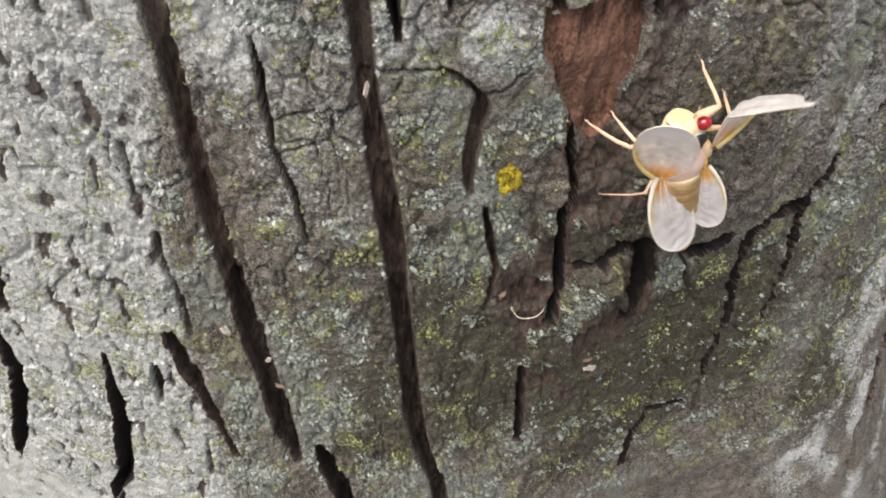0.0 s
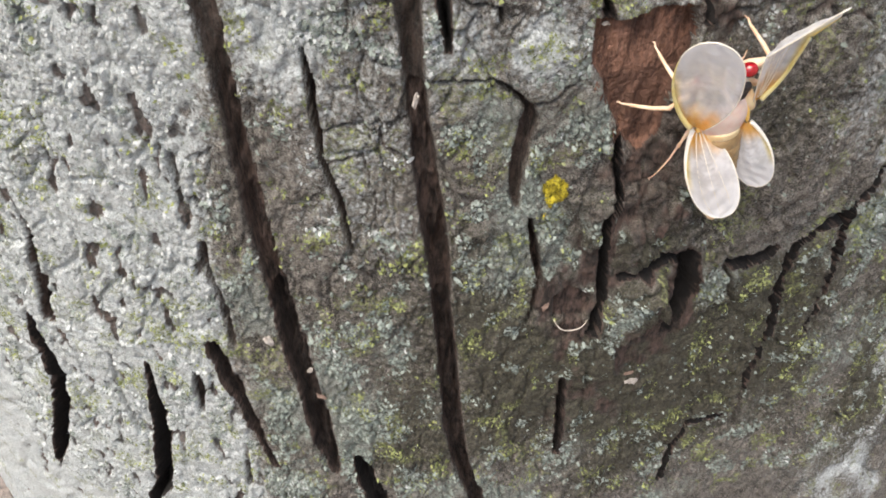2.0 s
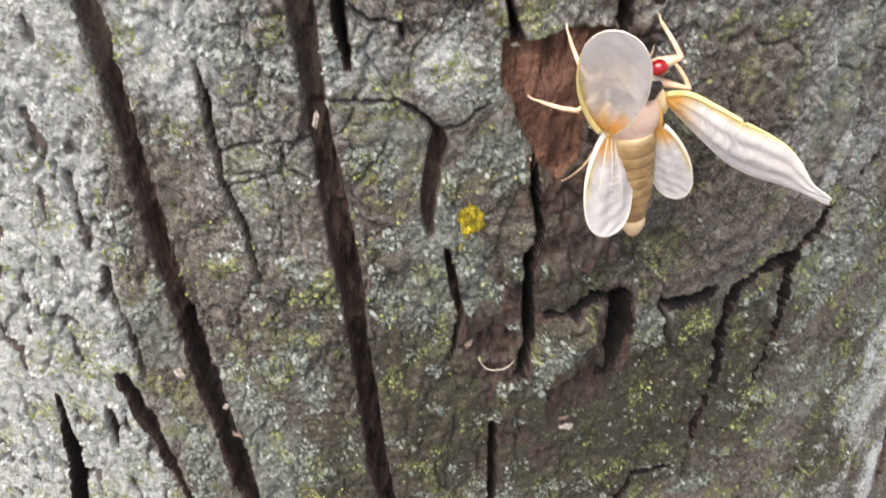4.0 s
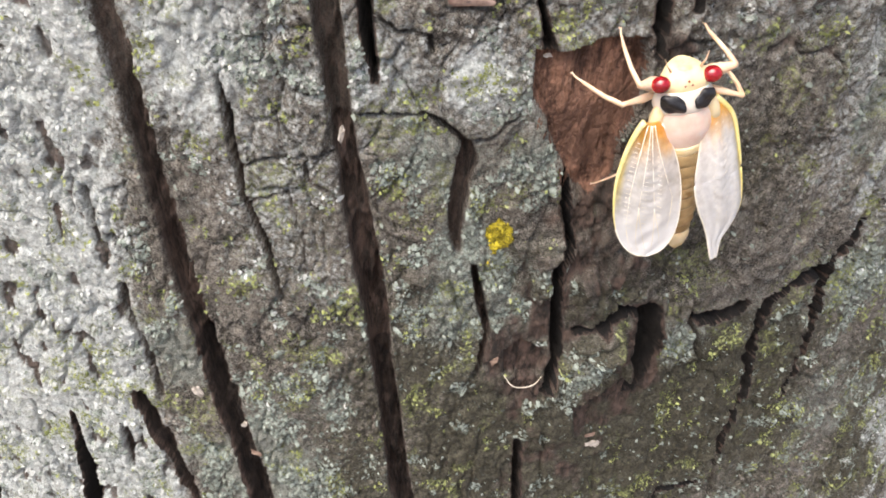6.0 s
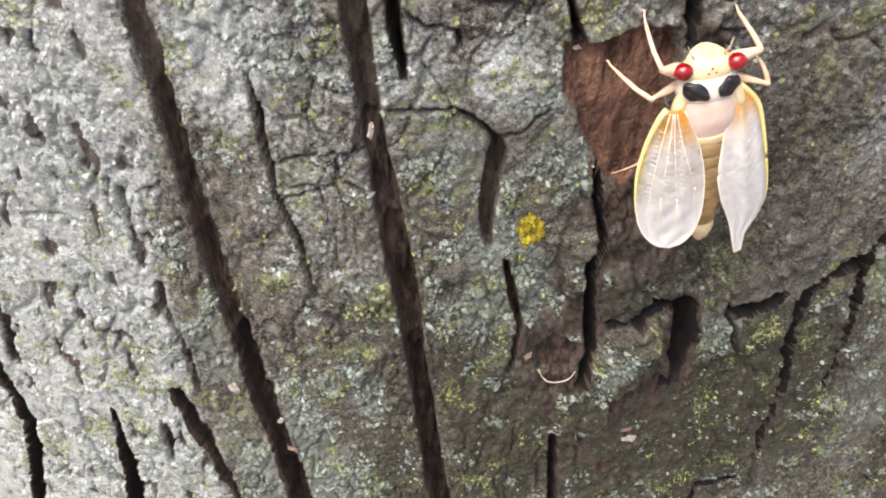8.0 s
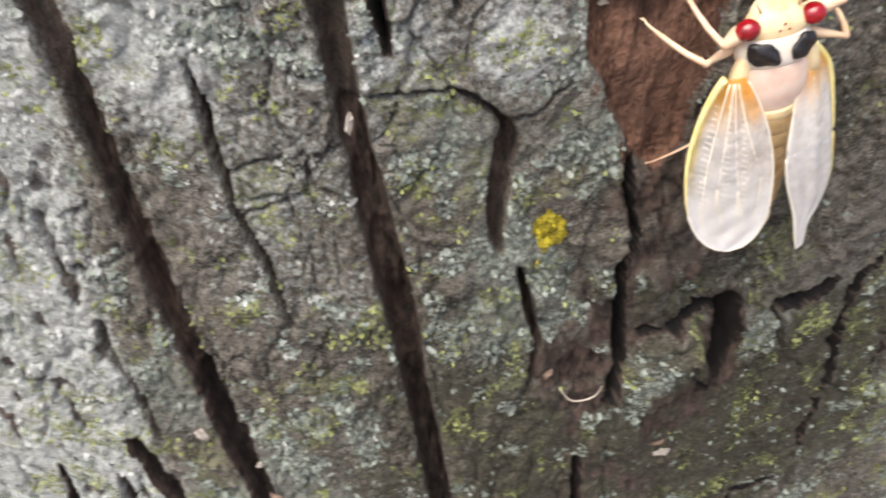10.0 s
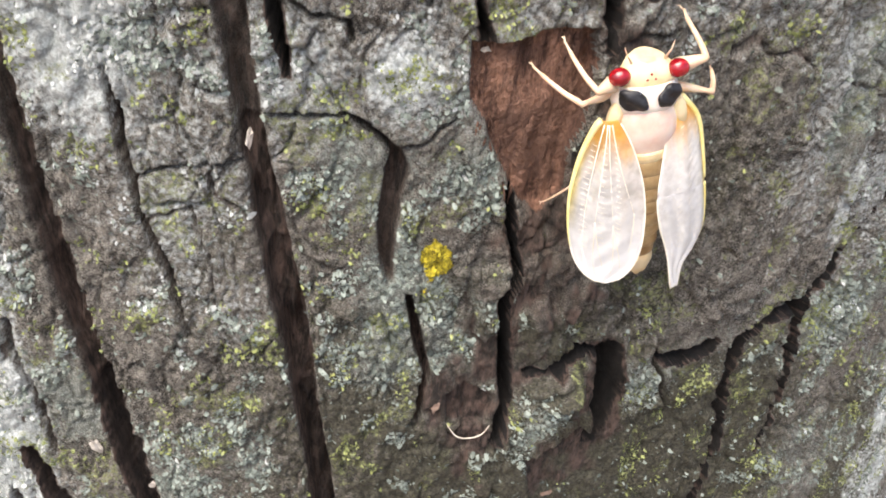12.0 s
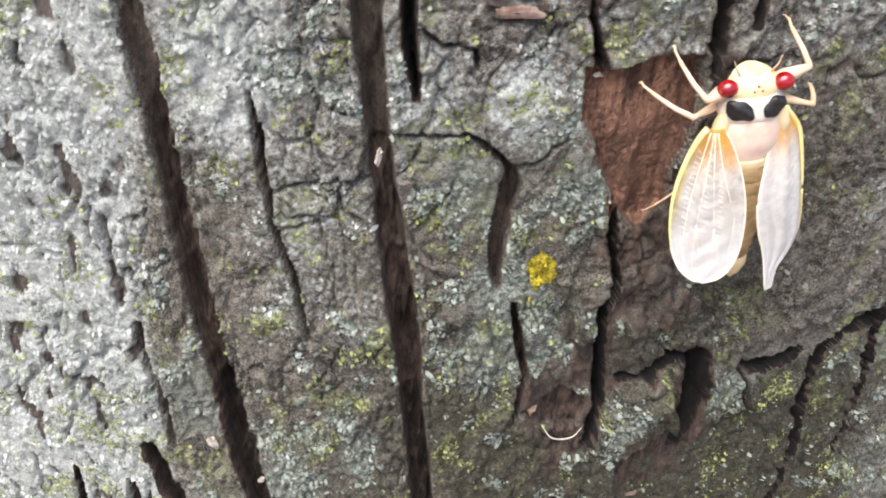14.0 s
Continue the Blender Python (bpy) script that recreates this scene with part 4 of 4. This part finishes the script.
def build_legs():
    for key, (_, thigh, shin) in LEGS.items():
        fat = {"f": 0.92, "m": 0.5, "h": 0.34}[key[0]]
        slim = 0.5 if key[0] == "h" else 1.0
        bm = tube(bmesh.new(), [(-0.4, 0, 0), (0.4, 0, 0), (thigh * 0.45, 0, 0.1), (thigh * 0.85, 0, 0), (thigh + 0.1, 0, 0)], [0.3, 0.55 * fat + 0.15, fat, 0.55 * fat, 0.32], 10)
        upper = part("thigh", bm, LEG, cicada)
        bm = tube(bmesh.new(), [(-0.1, 0, 0), (0.5, 0, 0), (shin * 0.3, 0.12, 0.1), (shin * 0.55, 0.12, 0.05), (shin * 0.74, 0.05, 0), (shin * 0.79, 0, 0), (shin * 0.92, -0.22, 0.12), (shin, -0.45, -0.05)], [slim * r for r in (0.24, 0.32, 0.28, 0.25, 0.22, 0.15, 0.13, 0.05)], 8)
        tube(bm, [(shin * 0.97, -0.35, 0), (shin * 1.02, -0.1, -0.1), (shin * 1.05, -0.05, -0.35)], [0.09, 0.07, 0.02], 5)
        lower = part("shin", bm, LEG, upper)
        limbs[key] = (upper, lower)


build_legs()


# ---------------------------------------------------------------- motion
BODY = [  # seconds, s, z, lean and tilt in degrees
    (0.0, 38.8, 16.2, 15.5, -7), (0.5, 36.7, 19.1, 16, -10), (1.0, 36.7, 22.6, 16, -7.5), (1.5, 35.0, 23.6, 11.5, -6), (2.0, 34.6, 26.8, 12, -8), (2.5, 34.4, 27.6, 13, -8.5), (3.0, 34.8, 27.5, 12, -9.5),
    (3.5, 33.8, 28.4, 14, -10.5), (4.0, 33.0, 30.4, 12, -5.5), (4.2, 33.1, 30.7, 11.8, -5.4), (6.3, 34.6, 31.1, 10.8, -5.2), (6.5, 34.7, 31.4, 10.7, -5.2), (7.0, 33.8, 33.3, 10.1, -5.8), (7.5, 33.3, 32.0, 9.9, -6.3),
    (9.8, 33.3, 30.6, 9.1, -5.7), (10.0, 33.5, 30.7, 9.0, -5.7), (10.5, 34.9, 31.2, 9.1, -6.6), (11.0, 35.0, 31.4, 9.6, -7.5), (11.5, 35.1, 30.6, 11.0, -8), (12.0, 35.2, 31.0, 9.7, -8), (12.5, 34.9, 31.7, 7.8, -8.5),
    (13.0, 35.2, 32.1, 9.2, -9.1), (13.5, 35.1, 32.5, 9.7, -9.6), (14.0, 35.1, 32.3, 9.0, -9.5),
]

# wing poses in the insect's own space: direction of the wing, and of its chord
WING_POSES = {
    "fold": ((0.02, -0.98, 0.22), (-0.96, 0.04, 0.27)),
    "fold_end": ((0.0, -0.97, 0.22), (-0.92, 0.09, 0.39)),
    "fold_low": ((0.04, -0.96, 0.29), (-1.0, -0.05, -0.02)),
    "down": ((0.10, -0.66, 0.75), (-0.80, -0.60, -0.08)),
    "low": ((0.25, -0.15, 0.95), (-0.32, -0.94, -0.12)),
    "out": ((0.53, -0.25, 0.81), (-0.17, -0.93, -0.34)),
    "side": ((0.34, 0.03, 0.94), (0.0, -1.0, -0.06)),
    "wide": ((0.24, -0.12, 0.96), (-0.27, -0.95, -0.12)),
    "level": ((0.57, 0.18, 0.80), (-0.66, -0.50, 0.55)),
    "arc": ((0.47, 0.55, 0.69), (-0.84, 0.32, 0.40)),
    "up_right": ((0.29, 0.78, 0.56), (-0.90, 0.10, 0.38)),
    "up": ((0.32, 0.80, 0.51), (-0.84, 0.08, 0.45)),
    "up_high": ((0.17, 0.88, 0.44), (-0.87, -0.04, 0.45)),
    "left_fold": ((-0.07, -1.0, 0.06), (0.98, -0.05, 0.16)),
    "left_fold_end": ((-0.05, -0.99, 0.11), (0.94, -0.01, 0.32)),
    "left_fold_wide": ((-0.15, -0.98, 0.05), (0.97, -0.13, 0.16)),
    "left_up": ((-0.07, 0.905, 0.42), (0.85, -0.16, 0.48)),
    "left_up_in": ((-0.04, 0.90, 0.43), (0.85, -0.18, 0.48)),
    "left_half": ((-0.12, 0.84, 0.54), (0.93, -0.08, 0.35)),
    "left_start": ((-0.10, 0.86, 0.50), (0.90, -0.14, 0.42)),
    "left_low": ((-0.28, 0.76, 0.58), (0.94, 0.17, 0.28)),
    "left_back": ((-0.42, 0.24, 0.87), (0.88, 0.22, 0.42)),
    "hind_left_start": ((0.08, -0.98, 0.20), (1.0, 0.08, 0.01)),
    "hind_left_turned": ((-0.02, -0.94, 0.34), (0.95, -0.12, -0.30)),
    "hind_left_flat": ((-0.03, -0.95, 0.32), (0.98, 0.03, 0.17)),
    "hind_left_in": ((0.16, -0.94, 0.31), (0.88, 0.28, 0.38)),
    "hind_left": ((-0.14, -0.95, 0.26), (0.97, -0.18, -0.13)),
    "hind_left_wide": ((-0.24, -0.96, 0.12), (0.96, -0.25, -0.15)),
    "hind_left_fold": ((0.0, -0.99, -0.06), (0.97, 0.0, -0.2)),
    "hind_right_start": ((0.0, -0.99, 0.15), (-0.90, -0.05, -0.43)),
    "hind_right": ((0.17, -0.98, 0.12), (-0.84, -0.2, -0.48)),
    "hind_right_flat": ((0.10, -0.98, 0.10), (-0.96, -0.13, -0.2)),
    "hind_right_fold": ((0.10, -0.98, -0.08), (-0.85, 0.0, -0.45)),
}
# how far the soft right forewing bends in each pose, and how it twists
BENDS = {"down": (3, 0), "low": (5, 0), "out": (7, 0), "side": (7, 0), "wide": (5, 0), "level": (14, -4), "arc": (32, -2), "up_right": (30, -4), "up": (26, -6), "up_high": (20, -6)}
# the raised forewings turn about the hind ends of their broad roots
RAISED = {key: (-3.7, 2.4, 7.0) for key in ("left_up", "left_up_in", "left_half", "left_start", "left_low")}
RAISED.update({key: (4.1, 4.4, 6.6) for key in ("up", "up_high", "up_right", "arc", "level")})
RAISED.update({key: (3.9, 4.9, 6.4) for key in ("out", "side", "wide", "low")})
RIGHT = "0.0 up_right 0.1 up 0.2 up_right 0.3 level 0.4 fold_low 0.5 fold_low 0.6 down 0.7 level 0.8 up 0.9 up_high 1.0 up 1.1 up 1.2 low 1.3 low 1.4 out 1.5 low 1.6 level 1.7 up_high 1.8 up 1.9 up 2.0 up_high 2.1 up 2.2 up_right 2.3 side 2.4 down 2.5 side 2.6 up_right 2.7 arc 2.8 out 2.9 level 3.0 wide 3.1 low 3.2 out 3.3 out 3.4 up 3.5 arc 3.6 out 3.7 out 3.8 low 3.9 wide 4.0 out 4.1 out 4.2 low 4.8 down 5.2 fold_low 5.7 fold 6.3 fold 7.7 fold 9.8 fold_end 14.0 fold_end"
LEFT = "0.0 left_start 0.034 left_start 0.1 left_back 0.3 left_back 0.4 left_fold_wide 0.5 left_fold_wide 0.7 left_fold_wide 0.8 left_up 1.0 left_up_in 1.4 left_up 1.5 left_low 1.6 left_up 2.1 left_up 2.2 left_half 2.3 left_low 2.4 left_low 2.5 left_up 2.9 left_up 3.0 left_half 3.1 left_up 3.5 left_up_in 4.2 left_up_in 4.7 left_back 5.2 left_fold_wide 5.8 left_fold 7.7 left_fold 9.8 left_fold_end 14.0 left_fold_end"
HIND_L = "0.0 hind_left_start 0.2 hind_left 0.5 hind_left_fold 0.8 hind_left 0.9 hind_left_in 1.0 hind_left_turned 1.3 hind_left_turned 1.5 hind_left_flat 1.6 hind_left 1.7 hind_left_in 1.8 hind_left_flat 1.9 hind_left_in 2.0 hind_left_in 2.1 hind_left 3.2 hind_left 3.5 hind_left_wide 4.0 hind_left 4.2 hind_left 5.2 hind_left_fold 14.0 hind_left_fold"
HIND_R = "0.0 hind_right_start 0.4 hind_right_fold 0.6 hind_right 1.0 hind_right_start 1.5 hind_right 2.1 hind_right 2.5 hind_right_flat 3.5 hind_right_flat 4.0 hind_right 4.2 hind_right 4.9 hind_right_fold 14.0 hind_right_fold"

# feet in the insect's own space, time by time
FEET = {
    "fl": [(0.0, -8.2, 11.5), (0.5, -6.9, 16.0), (1.5, -6.8, 15.1), (2.0, -7.8, 13.0), (2.5, -4.7, 13.1), (3.5, -5.3, 16.1), (4.0, -6.5, 14.5), (6.5, -6.0, 14.4), (7.5, -5.9, 15.0), (11.0, -7.4, 12.0), (14.0, -7.6, 12.7)],
    "ml": [(0.0, -11.9, 11.5), (0.5, -10.0, 8.4), (1.5, -11.4, 2.9), (2.0, -12.6, 5.1), (2.5, -9.5, 5.5), (3.5, -11.0, 9.3), (4.0, -11.7, 5.8), (6.5, -11.7, 10.3), (7.5, -10.2, 9.4), (11.0, -10.9, 10.1), (14.0, -11.1, 9.1)],
    "fr": [(0.0, 5.1, 15.0), (0.5, 6.7, 16.3), (1.5, 4.9, 11.1), (2.0, 4.7, 13.0), (2.5, 6.8, 11.3), (3.5, 5.7, 11.9), (4.0, 4.8, 13.2), (6.5, 3.9, 12.6), (7.5, 4.5, 13.2), (11.0, 5.4, 12.7), (14.0, 5.5, 13.7)],
    "mr": [(0.0, 8.9, 7.9), (0.5, 10.3, 4.2), (1.5, 9.0, 4.2), (2.5, 11.0, 1.8), (3.5, 9.5, 8.3), (4.0, 7.0, 6.2), (6.5, 7.4, 6.1), (7.5, 8.1, 5.2), (11.0, 9.7, 5.2), (14.0, 9.8, 4.8)],
    "hl": [(0.0, -11.0, -3.5), (1.5, -9.0, -8.3), (2.0, -8.2, -10.5), (2.5, -7.1, -6.9), (3.5, -8.8, -5.3), (4.0, -8.2, -8.7), (6.5, -10.0, -7.0), (11.0, -10.3, -7.4), (14.0, -10.1, -8.2)],
    "hr": [(0.0, 4.1, -5.8), (2.0, 5.3, -7.4), (4.0, 5.9, -6.5), (14.0, 5.3, -6.7)],
}


def seat(s, z, lean, tilt):
    """The insect's pose on the trunk."""
    a = s / R
    r = float(trunk_radius(np.float64(s), np.float64(z)))
    x, y, out = Vector((math.cos(a), math.sin(a), 0)), Vector((0, 0, 1)), Vector((math.sin(a), -math.cos(a), 0))
    m = Matrix((x, y, out)).transposed().to_4x4()
    m.translation = world_mm(r * math.sin(a), R - r * math.cos(a), z)
    return m @ Matrix.Rotation(radians(lean), 4, "Z") @ Matrix.Rotation(radians(tilt), 4, "Y")


def wing_pose(hinge, key):
    x, y = (Vector(v).normalized() for v in WING_POSES[key])
    y = (y - x * x.dot(y)).normalized()
    m = Matrix((x, y, x.cross(y))).transposed().to_4x4()
    m.translation = Vector(RAISED.get(key, hinge)) * MM
    bend, twist = BENDS.get(key, (0, 0))
    return m @ Matrix.Rotation(radians(twist), 4, "X") @ Matrix.Rotation(radians(bend / 2), 4, "Y")


def tip_rows(rows, script):
    """Rows of the outer half of the right forewing, which bends against the inner half."""
    words = script.split()
    times, bends = [float(t) for t in words[::2]], [BENDS.get(k, (0, 0))[0] for k in words[1::2]]
    return [(t, m @ pose(FLEX * 22.2 * MM, 0, 0.8 * FLEX**2 * MM, 0, -float(np.interp(t, times, bends)), 0)) for t, m in rows]


def wing_rows(hinge, script):
    """Rows for walk(); large turns are split into smaller ones."""
    words = script.split()
    keys = [(float(t), wing_pose(hinge, k)) for t, k in zip(words[::2], words[1::2])]
    rows = [keys[0]]
    for (t0, a), (t1, b) in zip(keys, keys[1:]):
        qa, qb = a.to_quaternion(), b.to_quaternion()
        turn = qa.rotation_difference(qb).angle
        count = min(int((t1 - t0) * FPS + 0.01), math.ceil(turn / radians(12)))
        for k in range(1, count):
            u = k / count
            u = u if t1 - t0 < 0.25 else u * u * (3 - 2 * u)
            m = qa.slerp(qb, u).to_matrix().to_4x4()
            m.translation = a.translation.lerp(b.translation, u)
            rows.append((t0 + (t1 - t0) * k / count, m))
        rows.append((t1, b))
    return rows


def limb(start, ahead, up):
    x = ahead.normalized()
    z = (up - x * x.dot(up)).normalized()
    m = Matrix((x, z.cross(x), z)).transposed().to_4x4()
    m.translation = start * MM
    return m


def leg_rows(key):
    (hip, thigh, shin), upper, lower = LEGS[key], [], []
    hip = Vector(hip)
    for t, x, y in FEET[key]:
        roll = radians(np.interp(t, [row[0] for row in BODY], [row[4] for row in BODY]))
        foot = Vector((x, y, (0.3 - x * x / (2 * R) + x * math.sin(roll)) / math.cos(roll)))
        span = foot - hip
        d = min(span.length, thigh + shin - 0.1)
        ahead = span.normalized()
        along = (thigh**2 - shin**2 + d * d) / (2 * d)
        rise = math.sqrt(max(thigh**2 - along**2, 0.01))
        side = Vector((0.5 if x > 0 else -0.5, -0.15, 1.0))
        side = (side - ahead * ahead.dot(side)).normalized()
        knee = hip + ahead * along + side * rise
        m = limb(hip, knee - hip, side)
        upper.append((t, m))
        bend = limb(knee, hip + ahead * d - knee, side)
        lower.append((t, m.inverted() @ bend))
    return upper, lower


def motions():
    walk(cam, [(t, cam_pose(*row)) for t, *row in PATH], EXPOSURES)
    walk(cicada, [(t, seat(*row)) for t, *row in BODY])
    right = wing_rows((3.0, 6.0, 5.9), RIGHT)
    walk(fore_right, right)
    walk(fore_right_tip, tip_rows(right, RIGHT))
    walk(fore_left, wing_rows((-4.1, 5.2, 6.8), LEFT))
    walk(hind_left, wing_rows((-2.9, 1.4, 5.8), HIND_L))
    walk(hind_right, wing_rows((3.3, 1.1, 6.2), HIND_R))
    for key, (upper, lower) in limbs.items():
        a, b = leg_rows(key)
        walk(upper, a)
        walk(lower, b)


motions()
